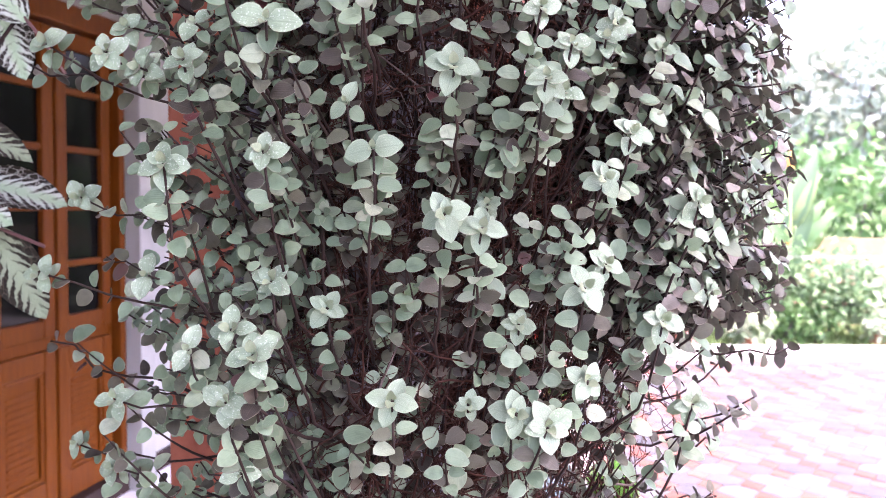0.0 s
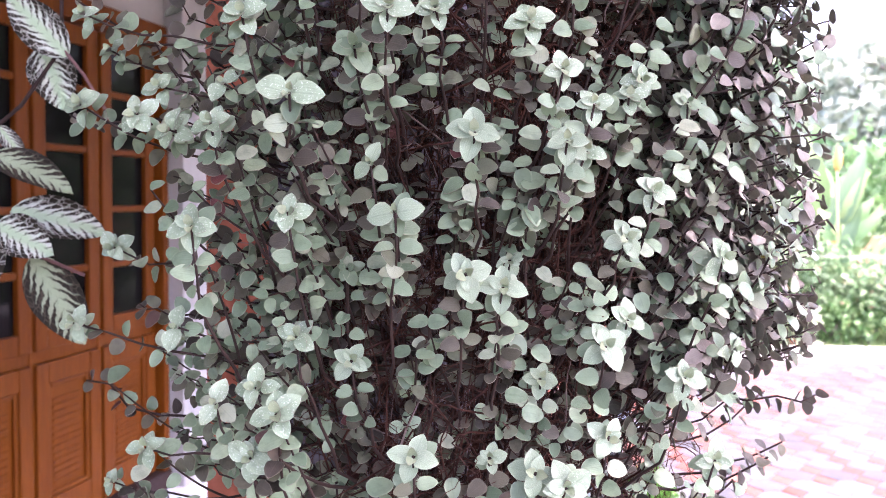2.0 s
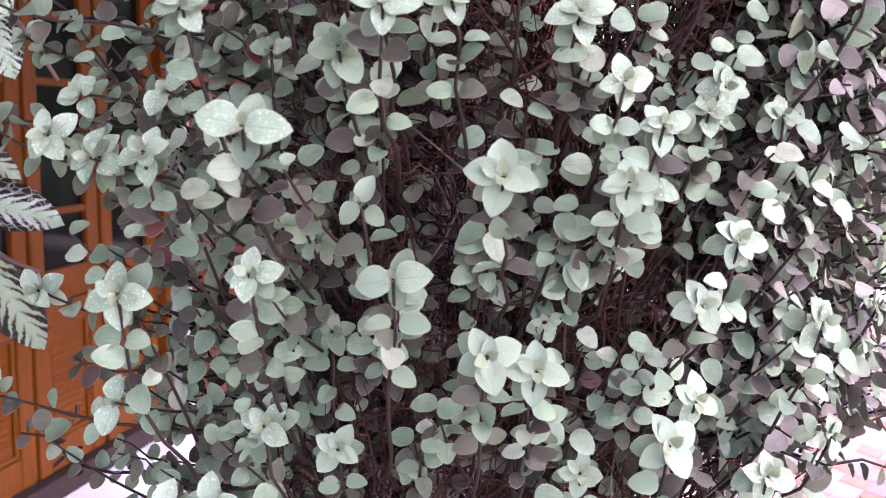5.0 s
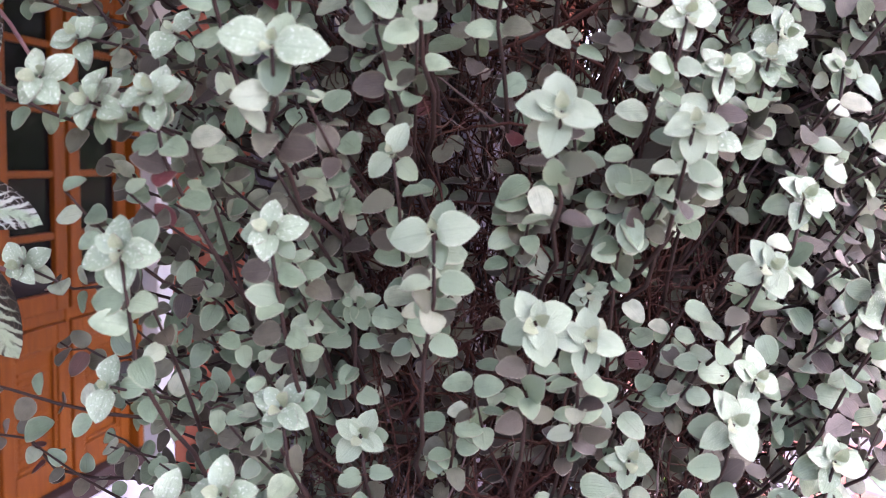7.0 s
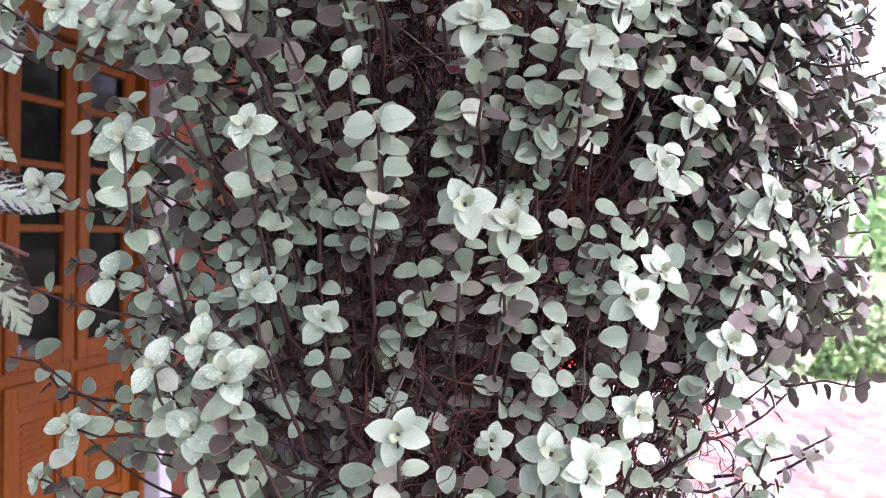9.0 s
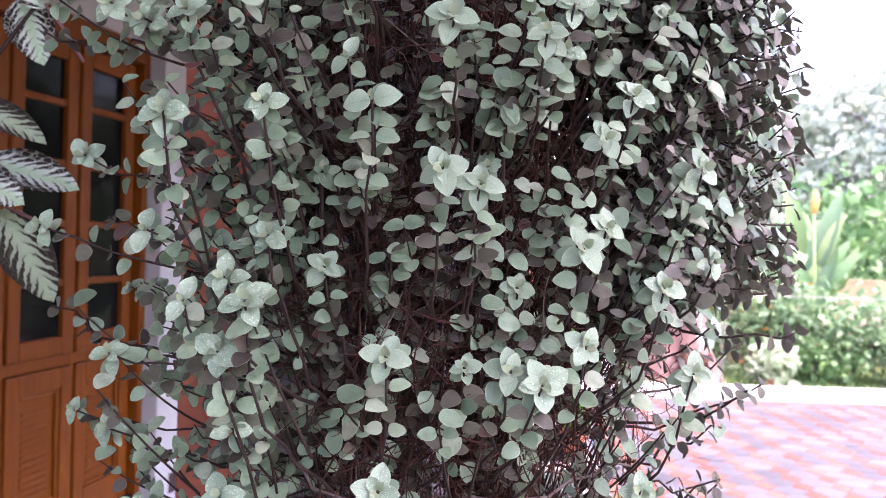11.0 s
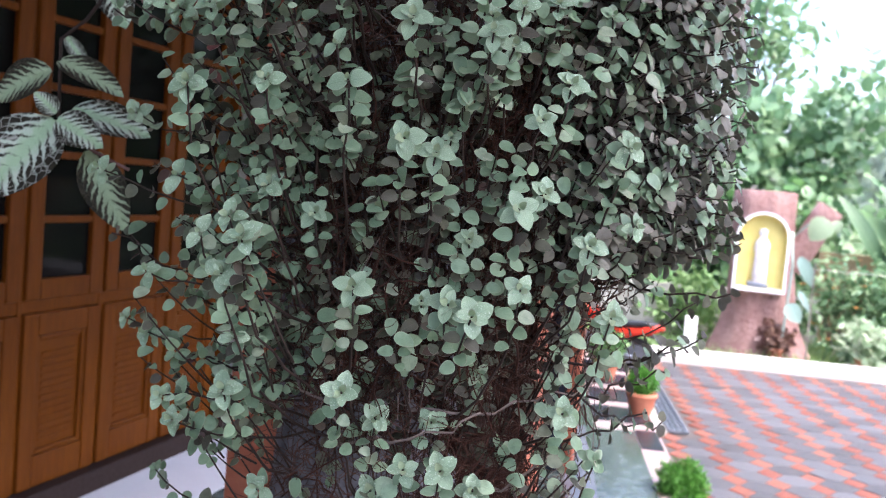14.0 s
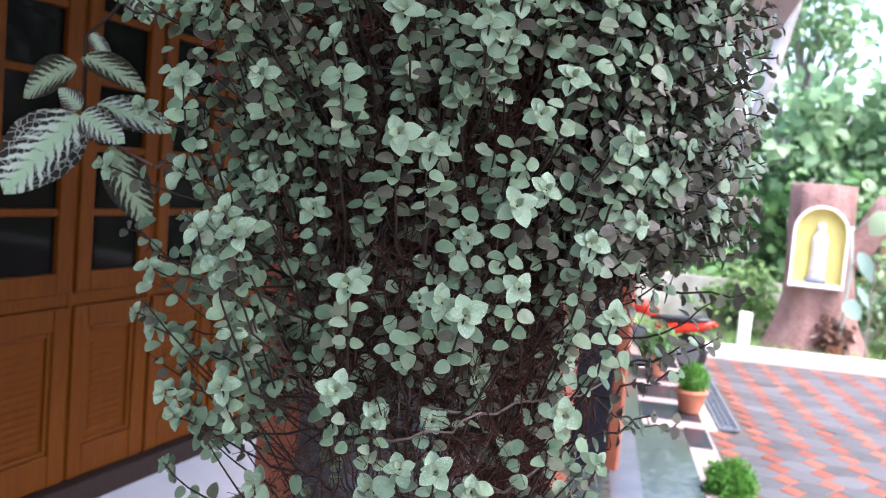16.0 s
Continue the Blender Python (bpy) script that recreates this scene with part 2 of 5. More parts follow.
BLOOM_PINK = plain("pink_petal", (0.6, 0.22, 0.2), (0.75, 0.42, 0.38), 20, 0.6)


def episcia_material(name, pale, paler, middle, net_tone):
    """Dark brown-green leaf with a pale middle and branching pale veins along UV."""
    m, n, l, b = nodes_of(name, 0.62, 0.15)
    uv = n.new("ShaderNodeTexCoord").outputs["UV"]
    sep = n.new("ShaderNodeSeparateXYZ")
    l.new(uv, sep.inputs[0])

    def k(op, a, c=0.0):
        q = n.new("ShaderNodeMath")
        q.operation = op
        for sock, v in zip(q.inputs, (a, c)):
            if isinstance(v, (int, float)):
                sock.default_value = v
            else:
                l.new(v, sock)
        return q.outputs[0]

    wob = noise_node(n, l, coords(n, l, 1.0, "UV"), 7.0, 3.0)
    side = k("ADD", k("ABSOLUTE", k("SUBTRACT", sep.outputs[0], 0.5)), k("MULTIPLY", k("SUBTRACT", wob, 0.5), 0.22))
    ang = k("SUBTRACT", sep.outputs[1], k("MULTIPLY", side, 0.75))
    chev = k("MULTIPLY", k("ADD", k("SINE", k("MULTIPLY", ang, 52.0)), 1.0), 0.5)
    reach = k("ADD", 0.12, k("MULTIPLY", chev, 0.27))
    inner = k("MULTIPLY", k("SUBTRACT", reach, side), 9.0)
    c1 = n.new("ShaderNodeClamp")
    l.new(inner, c1.inputs[0])
    cell = n.new("ShaderNodeTexVoronoi")
    cell.feature = "DISTANCE_TO_EDGE"
    cell.inputs["Scale"].default_value = 11.0
    l.new(uv, cell.inputs["Vector"])
    net = ramp(n, l, cell.outputs["Distance"], [(0.012, (0.75, 0.75, 0.75)), (0.06, (0, 0, 0))])
    dark = mix(n, l, wob, (0.011, 0.009, 0.006), (0.028, 0.025, 0.015))
    silver = mix(n, l, wob, pale, paler)
    green = mix(n, l, k("MULTIPLY", k("SUBTRACT", 0.16, side), 9.0), silver, middle)
    col = mix(n, l, c1.outputs[0], mix(n, l, net, dark, net_tone), green)
    l.new(col, b.inputs["Base Color"])
    bump(n, l, b, mix(n, l, 0.5, net, chev), 0.6, 0.003)
    return m


EPISCIA = episcia_material("silver_veined_leaf", (0.34, 0.42, 0.33), (0.54, 0.59, 0.5), (0.33, 0.46, 0.29), (0.38, 0.39, 0.34))
EPISCIA_SAGE = episcia_material("sage_banded_leaf", (0.21, 0.27, 0.17), (0.30, 0.36, 0.24), (0.27, 0.35, 0.22), (0.07, 0.06, 0.04))
EPISCIA_UNDER = plain("maroon_leaf_underside", (0.11, 0.05, 0.05), (0.18, 0.10, 0.085), 30, 0.7)


# ---- mesh helpers ----
def link_mesh(name, verts, faces, mats, parent=None, smooth=False, index=None, uv=None):
    me = bpy.data.meshes.new(name)
    me.from_pydata([tuple(v) for v in verts], [], faces)
    for mt in mats if isinstance(mats, (list, tuple)) else [mats]:
        me.materials.append(mt)
    if index is not None:
        me.polygons.foreach_set("material_index", np.asarray(index, dtype=np.int32))
    if smooth:
        me.polygons.foreach_set("use_smooth", np.ones(len(me.polygons), dtype=bool))
    if uv is not None:
        lay = me.uv_layers.new(name="UVMap")
        loop = np.empty(len(me.loops), dtype=np.int32)
        me.loops.foreach_get("vertex_index", loop)
        lay.data.foreach_set("uv", np.asarray(uv, dtype=np.float32)[loop].ravel())
    me.update()
    ob = new(name, me)
    ob.parent = parent
    return ob


def part(name, bm, material, parent, label="", smooth=False):
    """Links a bmesh as one mesh object under a thing or part."""
    me = bpy.data.meshes.new(name)
    bm.to_mesh(me)
    bm.free()
    me.materials.append(material)
    if smooth:
        me.polygons.foreach_set("use_smooth", np.ones(len(me.polygons), dtype=bool))
    ob = new(name, me)
    ob.parent = parent
    return tagged(ob, label)


def thing(name, label, category, m=None, group="", kind=""):
    ob = new(name)
    ob.empty_display_size = 0.05
    if m is not None:
        ob.matrix_world = m
    return tagged(ob, label, category, group, kind)


def box(x0, y0, z0, x1, y1, z1, bevel=0.0, bm=None):
    bm = bm or bmesh.new()
    r = bmesh.ops.create_cube(bm, size=1)
    bmesh.ops.transform(bm, matrix=Matrix.Translation(((x0 + x1) / 2, (y0 + y1) / 2, (z0 + z1) / 2)) @ Matrix.Diagonal((abs(x1 - x0), abs(y1 - y0), abs(z1 - z0), 1)), verts=r["verts"])
    if bevel:
        edges = list({e for v in r["verts"] for e in v.link_edges})
        bmesh.ops.bevel(bm, geom=edges, offset=bevel, segments=2, affect="EDGES", profile=0.5)
    return bm


def prism(points, z0, z1):
    """An upright prism over a plan outline."""
    bm = bmesh.new()
    lo = [bm.verts.new((x, y, z0)) for x, y in points]
    hi = [bm.verts.new((x, y, z1)) for x, y in points]
    bm.faces.new(hi)
    bm.faces.new(lo[::-1])
    for i in range(len(points)):
        j = (i + 1) % len(points)
        bm.faces.new((lo[i], lo[j], hi[j], hi[i]))
    bmesh.ops.recalc_face_normals(bm, faces=bm.faces)
    return bm


def lathe(profile, sides=24, bm=None):
    """A solid turned about z from (radius, height) pairs; closed at its ends."""
    bm = bm or bmesh.new()
    rings = []
    for r, z in profile:
        rings.append([bm.verts.new((r * math.cos(6.28319 * i / sides), r * math.sin(6.28319 * i / sides), z)) for i in range(sides)])
    for a, c in zip(rings, rings[1:]):
        for i in range(sides):
            j = (i + 1) % sides
            bm.faces.new((a[i], a[j], c[j], c[i]))
    bm.faces.new(rings[0][::-1])
    bm.faces.new(rings[-1])
    return bm


def tube_arrays(path, radii, sides=5):
    """Vertices and faces of a tapering tube along a path of points."""
    path = np.asarray(path, dtype=float)
    tang = np.gradient(path, axis=0)
    tang /= np.linalg.norm(tang, axis=1)[:, None] + 1e-12
    ref = np.array((0.31, 0.17, 0.93)) if abs(tang[0][2]) < 0.9 else np.array((0.9, 0.3, 0.1))
    u = np.cross(tang, ref)
    u /= np.linalg.norm(u, axis=1)[:, None] + 1e-12
    w = np.cross(tang, u)
    a = np.arange(sides) * 2 * np.pi / sides
    rad = np.broadcast_to(np.asarray(radii, dtype=float), (len(path),))
    v = path[:, None, :] + rad[:, None, None] * (np.cos(a)[None, :, None] * u[:, None, :] + np.sin(a)[None, :, None] * w[:, None, :])
    faces = []
    for k in range(len(path) - 1):
        for i in range(sides):
            j = (i + 1) % sides
            faces.append((k * sides + i, k * sides + j, (k + 1) * sides + j, (k + 1) * sides + i))
    faces.append(tuple(range(sides))[::-1])
    faces.append(tuple((len(path) - 1) * sides + i for i in range(sides)))
    return v.reshape(-1, 3), faces


class Heap:
    """Gathers vertices and faces of many small pieces for one joined mesh."""

    def __init__(self):
        self.v, self.f, self.i, self.uv, self.count = [], [], [], [], 0

    def add(self, v, faces, index=0, uv=None):
        self.v.append(v)
        self.f.extend(tuple(a + self.count for a in f) for f in faces)
        self.i.extend(index if isinstance(index, list) else [index] * len(faces))
        self.uv.append(uv if uv is not None else np.zeros((len(v), 2)))
        self.count += len(v)

    def link(self, name, mats, parent=None, smooth=True):
        return link_mesh(name, np.concatenate(self.v), self.f, mats, parent, smooth, self.i, np.concatenate(self.uv))


def tube(name, path, radii, material, parent, sides=8, label=""):
    v, f = tube_arrays(path, radii, sides)
    return tagged(link_mesh(name, v, f, material, parent, True), label)


def bezier(a, c, e, count=8):
    t = np.linspace(0, 1, count)[:, None]
    a, c, e = (np.asarray(q, dtype=float) for q in (a, c, e))
    return a * (1 - t) ** 2 + 2 * c * t * (1 - t) + e * t ** 2


# A leaf: base at the origin, tip along y, upper face along z. The underside lies just below.
def leaf_template(widths=(0.40, 0.86, 1.0, 0.84, 0.46), at=(0.03, 0.19, 0.43, 0.68, 0.88), to_rim=False):
    v, uv = [(0, 0, 0)], [(0.5, 0)]
    for s, w in zip(at, widths):
        for side in (-1, 0, 1):
            v.append((side * w * 0.5, s, 0))
            uv.append((0.5 + side * (1.0 if to_rim else w) * 0.5, s))
    v.append((0, 1, 0))
    uv.append((0.5, 1))
    tip, rows = len(v) - 1, len(at)
    v += [(x, y, -1) for x, y, _ in v]
    uv += uv
    top = [(0, 2, 1), (0, 3, 2)]
    for r in range(rows - 1):
        a, c = 1 + 3 * r, 4 + 3 * r
        top += [(a, a + 1, c + 1, c), (a + 1, a + 2, c + 2, c + 1)]
    e = 1 + 3 * (rows - 1)
    top += [(e, e + 1, tip), (e + 1, e + 2, tip)]
    under = [tuple(k + tip + 1 for k in f[::-1]) for f in top]
    return np.array(v, dtype=float), np.array(uv), top, under


LEAF_V, LEAF_UV, LEAF_TOP, LEAF_UNDER = leaf_template()


# Young vine leaves taper to a point, full-grown ones are nearly round.
VINE_V, VINE_UV, VINE_TOP, VINE_LOW = leaf_template((0.26, 0.60, 0.90, 1.0, 0.90, 0.63, 0.31), (0.02, 0.10, 0.24, 0.43, 0.63, 0.80, 0.92), True)
ROUND_V, _, _, _ = leaf_template((0.34, 0.70, 0.95, 1.0, 0.88, 0.62, 0.30), (0.015, 0.09, 0.24, 0.42, 0.64, 0.82, 0.94), True)


def shaped_leaf(length, width, fold, bend, thick=0.0004, form=None):
    v = (LEAF_V if form is None else form).copy()
    low = v[:, 2] < 0
    v[:, 2] = fold * np.abs(v[:, 0]) * width - bend * v[:, 1] ** 2 * length
    if form is not None:
        v[:, 2] = fold * (0.35 * np.abs(v[:, 0]) + 1.3 * v[:, 0] ** 2) * width - bend * v[:, 1] ** 2 * length
        v[:, 2] += 0.05 * width * np.abs(v[:, 0]) * np.sin(11 * v[:, 1] + 40 * fold)
    v[low, 2] -= thick
    v[:, 0] *= width
    v[:, 1] *= length
    return v


def leaf_frame(d, nrm):
    d = d / np.linalg.norm(d)
    nrm = nrm - d * (nrm @ d)
    nrm /= np.linalg.norm(nrm) + 1e-9
    return np.stack((np.cross(d, nrm), d, nrm), axis=1)
# ---- setting: house side ----
WALL_X = -2.25
COURT = Matrix.Translation((-0.009, 5.0, 0)) @ Matrix.Rotation(radians(11), 4, "Z")


def court(a, c, z=0.0):
    """A place in the courtyard: a across from the veranda's edge, c along it."""
    return tuple(COURT @ Vector((a, c, z)))


def tilted(name, bm, material, label, kind="structure", category=""):
    ob = part(name, bm, material, None, label)
    return tagged(ob, label, category, "", kind)


ground = tilted("ground", box(-400, -400, -0.5, 400, 400, -0.19), SOIL, "grassy green garden ground reaching far around the house", category="ground")
floor = tilted("floor", prism([(-1.80, -6.0), court(-0.155, -11.2)[:2], court(-0.155, 0.45)[:2], court(-0.39, 0.45)[:2], court(-0.39, 3.3)[:2], (-1.80, 7.9)], -0.18, 0.0), GRANITE, "polished dark green granite veranda floor", category="floor")
tilted("floor_strip", prism([court(-0.60, -2.6)[:2], court(-0.45, -2.6)[:2], court(-0.45, 0.44)[:2], court(-0.60, 0.44)[:2]], -0.1, 0.003), GREY_TILE, "pale grey glossy tile strip along the pillars", category="floor")
tilted("floor_band", prism([(-2.25, -6.0), (-1.80, -6.0), (-1.80, 7.9), (-2.25, 7.9)], -0.18, 0.002), MARBLE, "glossy white tile band along the wooden doors", category="floor")
edge = tilted("floor_border", prism([court(-0.155, -11.2)[:2], court(-0.004, -11.2)[:2], court(-0.004, 3.3)[:2], court(-0.39, 3.3)[:2], court(-0.39, 0.45)[:2], court(-0.155, 0.45)[:2]], -0.18, -0.004), PINK_TILE, "pale pink granite border at the veranda edge with black tiles", category="floor")


def black_tile_mesh(a0, a1):
    bm = box(a0, -0.2, -0.006, a1, 0.2, 0.004)
    data = bpy.data.meshes.new("black_tile")
    bm.to_mesh(data)
    bm.free()
    data.materials.append(BLACK_TILE)
    return data


outer_tile, inner_tile = black_tile_mesh(-0.15, -0.022), black_tile_mesh(-0.385, -0.154)
for k in range(5):
    for data in (outer_tile, inner_tile) if k else (outer_tile,):
        ob = new("black_tile", data)
        ob.parent = edge
        ob.matrix_world = COURT @ pose(0, 0.28 + 0.585 * k, 0)

# wall with the opening for the folding doors
wall = thing("wall_west", "white plastered house wall beside the wooden doors", "wall", kind="structure")
part("wall_panel", box(WALL_X - 0.2, 3.95, 0.0, WALL_X, 12.0, 2.75), PLASTER, wall)
part("wall_panel", box(WALL_X - 0.2, -6.0, 0.0, WALL_X, 0.77, 2.75), PLASTER, wall)
part("lintel", box(WALL_X - 0.2, 0.77, 2.24, WALL_X, 3.95, 2.75), PLASTER, wall)
part("pilaster", box(WALL_X, 3.962, 0.0, WALL_X + 0.10, 4.10, 2.74, 0.006), PLASTER, wall)
tilted("wall_back", box(WALL_X - 3.2, -6.0, 0.0, WALL_X - 3.0, 12.0, 2.75), SOFFIT, "dim inner wall of the room behind the doors", category="wall")
tilted("floor_inside", box(WALL_X - 3.0, -6.0, -0.18, WALL_X - 0.001, 12.0, 0.0), GRANITE, "dark polished floor inside the house", category="floor")
# Unseen wall, added to close off light from the south-west.
tilted("wall_south", box(WALL_X + 0.002, -2.5, 0.0, -0.75, -2.32, 2.75), PLASTER, "plain white wall added out of view at the veranda's south end", category="wall")
skirt = tilted("baseboard", box(WALL_X - 0.05, 0.78, 0.003, WALL_X + 0.035, 3.958, 0.095, 0.004), SKIRT, "dark brown granite sill below the wooden doors", category="baseboard")
tilted("baseboard", box(WALL_X + 0.002, 4.105, 0.003, WALL_X + 0.02, 7.9, 0.10, 0.003), SKIRT, "dark brown granite skirting on the white wall", category="baseboard")
frame_ob = thing("door_frame", "varnished teak frame round the folding doors", "door frame", kind="structure")
part("jamb", box(WALL_X - 0.12, 3.903, 0.096, WALL_X + 0.03, 3.948, 2.236, 0.006), WOOD, frame_ob)
part("head", box(WALL_X - 0.12, 0.775, 2.14, WALL_X + 0.03, 3.90, 2.236, 0.006), WOOD, frame_ob)


def door_leaf(y0, y1, louvred):
    """A glazed upper leaf over a panelled lower leaf, hung at the opening."""
    d = thing("folding_door", "closed varnished teak folding door with glass panes above a wooden panel", "door", pose(WALL_X, y0, 0), "folding doors")
    w = y1 - y0
    st, x0, x1 = 0.085, -0.055, -0.008
    part("transom", box(-0.06, 0.001, 0.776, -0.026, w - 0.001, 0.826, 0.004), WOOD, d)
    for z0, z1 in ((0.827, 2.132), (0.10, 0.775)):
        part("stile", box(x0, 0.012, z0, x1, st, z1, 0.006), WOOD, d)
        part("stile", box(x0, w - st, z0, x1, w - 0.012, z1, 0.006), WOOD, d)
    part("mullion", box(-0.06, w - 0.0115, 0.10, -0.022, w + 0.0145, 2.132, 0.003), WOOD, d)
    for z0, z1 in ((2.055, 2.130), (0.828, 0.905), (0.690, 0.774), (0.102, 0.225)):
        part("rail", box(x0, st + 0.002, z0, x1 - 0.002, w - st - 0.002, z1, 0.004), WOOD, d)
    heights = (0.905, 1.13, 1.375, 1.625, 1.875)
    for k, z in enumerate(heights):
        if k:
            part("glazing_bar", box(x0 + 0.004, st + 0.002, z - 0.014, x1 - 0.005, w - st - 0.002, z + 0.014, 0.004), WOOD, d)
        top = heights[k + 1] - 0.014 if k < 4 else 2.055
        part("pane", box(-0.036, st - 0.004, z + (0.014 if k else 0), -0.031, w - st + 0.004, top), GLASS, d, "dark reflecting glass pane")
    part("panel", box(-0.042, st - 0.004, 0.222, -0.030, w - st + 0.004, 0.692), WOOD, d)
    part("moulding", box(-0.030, st + 0.002, 0.226, -0.016, st + 0.022, 0.688, 0.005), WOOD, d)
    part("moulding", box(-0.030, w - st - 0.022, 0.226, -0.016, w - st - 0.002, 0.688, 0.005), WOOD, d)
    part("moulding", box(-0.030, st + 0.024, 0.668, -0.016, w - st - 0.024, 0.688, 0.005), WOOD, d)
    part("moulding", box(-0.030, st + 0.024, 0.226, -0.016, w - st - 0.024, 0.246, 0.005), WOOD, d)
    for k in range(13 if louvred else 0):
        z = 0.275 + 0.028 * k
        bm = box(-0.004, st + 0.045, -0.008, 0.004, w - st - 0.045, 0.008, 0.002)
        bmesh.ops.transform(bm, matrix=pose(-0.0293, 0, z, 0, 5, 0), verts=bm.verts)
        part("slat", bm, WOOD, d)
    return d


for k in range(7):
    door_leaf(3.90 - 0.446 * (k + 1), 3.90 - 0.446 * k - 0.003, True)

# roof over the veranda
# The part out to x 1.25 is unseen, added to cut the light.
roof_plan = [(-5.6, -1.7), (1.25, -1.7), (1.25, 3.6), (0.28, 5.3), (-0.13, 8.6), (-5.6, 8.6)]
tilted("ceiling", prism(roof_plan, 2.76, 2.9), SOFFIT, "mauve-grey painted underside of the veranda roof", category="ceiling")


def pillar(x0, y0, x1, y1, label):
    p = thing("pillar", label, "pillar", kind="structure")
    bm = box(x0, y0, 0.0, x1, y1, 2.758, 0.006)
    part("shaft", bm, TERRACOTTA_PAINT, p)
    return p


COL = (-0.665, 1.315, -0.118, 1.47)
pillar(*COL, "square veranda pillar in rough terracotta paint behind the vine")
far_pillar = pillar(-0.514, 4.33, -0.458, 4.41, "veranda pillar with a terracotta edge beside a dark glossy face")
# dark glossy slab to the left of the terracotta edge
part("dark_face", box(-0.74, 4.335, 0.002, -0.516, 4.41, 2.756, 0.004), BLACK_TILE, far_pillar, "dark glossy pillar face")

# ---- courtyard ----
pave = tilted("pavement", prism([court(-0.003, -12)[:2], court(14, -12)[:2], court(14, 4.05)[:2], court(-0.003, 4.05)[:2]], -0.19, -0.158), JOINT, "courtyard of red diamond and grey hexagonal pavers", category="pavement")
tilted("kerb", prism([court(-2.5, 4.052)[:2], court(14, 4.052)[:2], court(14, 4.68)[:2], court(-2.5, 4.68)[:2]], -0.19, -0.10), CONCRETE, "pale concrete kerb between the courtyard and garden", category="kerb")

grate = thing("drain_grate", "grey steel drain grating beside the veranda edge", "grate", COURT @ pose(0, 0, -0.145))
for a in (0.146, 0.270):
    part("frame", box(a, 1.13, 0, a + 0.018, 2.7, 0.02, 0.003), METAL, grate)
for c in (1.112, 2.702):
    part("frame", box(0.146, c, 0, 0.288, c + 0.016, 0.02, 0.003), METAL, grate)
part("pit", box(0.165, 1.13, -0.012, 0.269, 2.7, -0.006), BLACK_PLASTIC, grate, "dark drain channel")
for a in (0.191, 0.229):
    part("bar", box(a, 1.13, 0.0, a + 0.012, 2.7, 0.016, 0.002), METAL, grate)
for k in range(14):
    for a0, a1 in ((0.165, 0.190), (0.204, 0.228), (0.242, 0.269)):
        part("bar", box(a0, 1.195 + 0.108 * k, 0.0, a1, 1.223 + 0.108 * k, 0.014, 0.002), METAL, grate)
tilted("drain_kerb", prism([court(-0.002, 1.1)[:2], court(0.143, 1.1)[:2], court(0.143, 2.72)[:2], court(-0.002, 2.72)[:2]], -0.157, -0.143), WALL_OLD, "worn grey cement beside the drain grating", category="kerb")


def scatter_leaves(heap, rng, spots, per, spread, size, up=0.5, aspect=0.6, out=None, index=0, droop=0.25):
    """Leaves round each spot, in a loose clump."""
    for p in spots:
        for _ in range(per):
            off = rng.normal(size=3) * spread
            q = p + off
            face = rng.normal(size=3) * 0.7 + np.array((0, 0, up)) + (0 if out is None else 0.6 * out)
            d = rng.normal(size=3) + off / (np.linalg.norm(off) + 1e-6) * 0.7
            s = size * rng.uniform(0.6, 1.25)
            m = leaf_frame(d, face)
            v = shaped_leaf(s, s * aspect, 0.25, droop) @ m.T + q
            top = LEAF_TOP
            heap.add(v[:17], top, index, LEAF_UV[:17])


def bush(name, label, category, centre, radii, spots, per, size, material, seed, lumps=7, aspect=0.6, bloom=None, stems=5, spread=None):
    """A shrub: woody stems under a lumpy crown of separate leaves with gaps."""
    rng = np.random.default_rng(seed)
    b = thing(name, label, category, pose(*centre))
    radii = np.array(radii, dtype=float)
    mids = [np.array((rng.uniform(-0.6, 0.6), rng.uniform(-0.5, 0.5), rng.uniform(0.25, 0.85))) * radii * (1, 1, 1.6) for _ in range(lumps)]
    pts = []
    for _ in range(spots):
        c = mids[rng.integers(lumps)]
        d = rng.normal(size=3)
        d /= np.linalg.norm(d)
        p = c + d * radii * rng.uniform(0.25, 0.55)
        p[2] = max(p[2], 0.03)
        pts.append(p)
    h = Heap()
    scatter_leaves(h, rng, pts, per, spread or size * 0.8, size, 0.6, aspect)
    tagged(h.link("leaves", [material], b), kind="stuff")
    for k in range(stems):
        c = mids[k % lumps]
        tube("stem", bezier((0.05 * rng.normal(), 0.05 * rng.normal(), -0.02), (c[0] * 0.3, c[1] * 0.3, c[2] * 0.5), c, 6), np.linspace(0.018, 0.006, 6), TRUNK, b, 6)
    if bloom:
        mat, count, bs = bloom
        for k in range(count):
            p = pts[rng.integers(len(pts))] + rng.normal(size=3) * 0.03 + np.array((0, -0.05, 0.02))
            bm = bmesh.new()
            for a in range(6):
                q = leaf_frame(np.array((math.cos(a * 1.05), math.sin(a * 1.05), 0.5)), np.array((0, 0, 1.0)))
                vs = [bm.verts.new(tuple(p + bs * (q @ np.array(t)))) for t in ((0, 0, 0), (0.3, 0.5, 0.05), (0, 1, 0), (-0.3, 0.5, 0.05))]
                bm.faces.new(vs)
            part("flower", bm, mat, b)
    return b


def pot_body(r, h):
    return lathe([(r * 0.62, 0), (r * 0.66, h * 0.05), (r * 0.92, h * 0.78), (r * 0.93, h * 0.80), (r, h * 0.81), (r * 1.02, h * 0.9), (r, h), (r * 0.9, h), (r * 0.87, h * 0.9), (r * 0.2, h * 0.88)], 28)


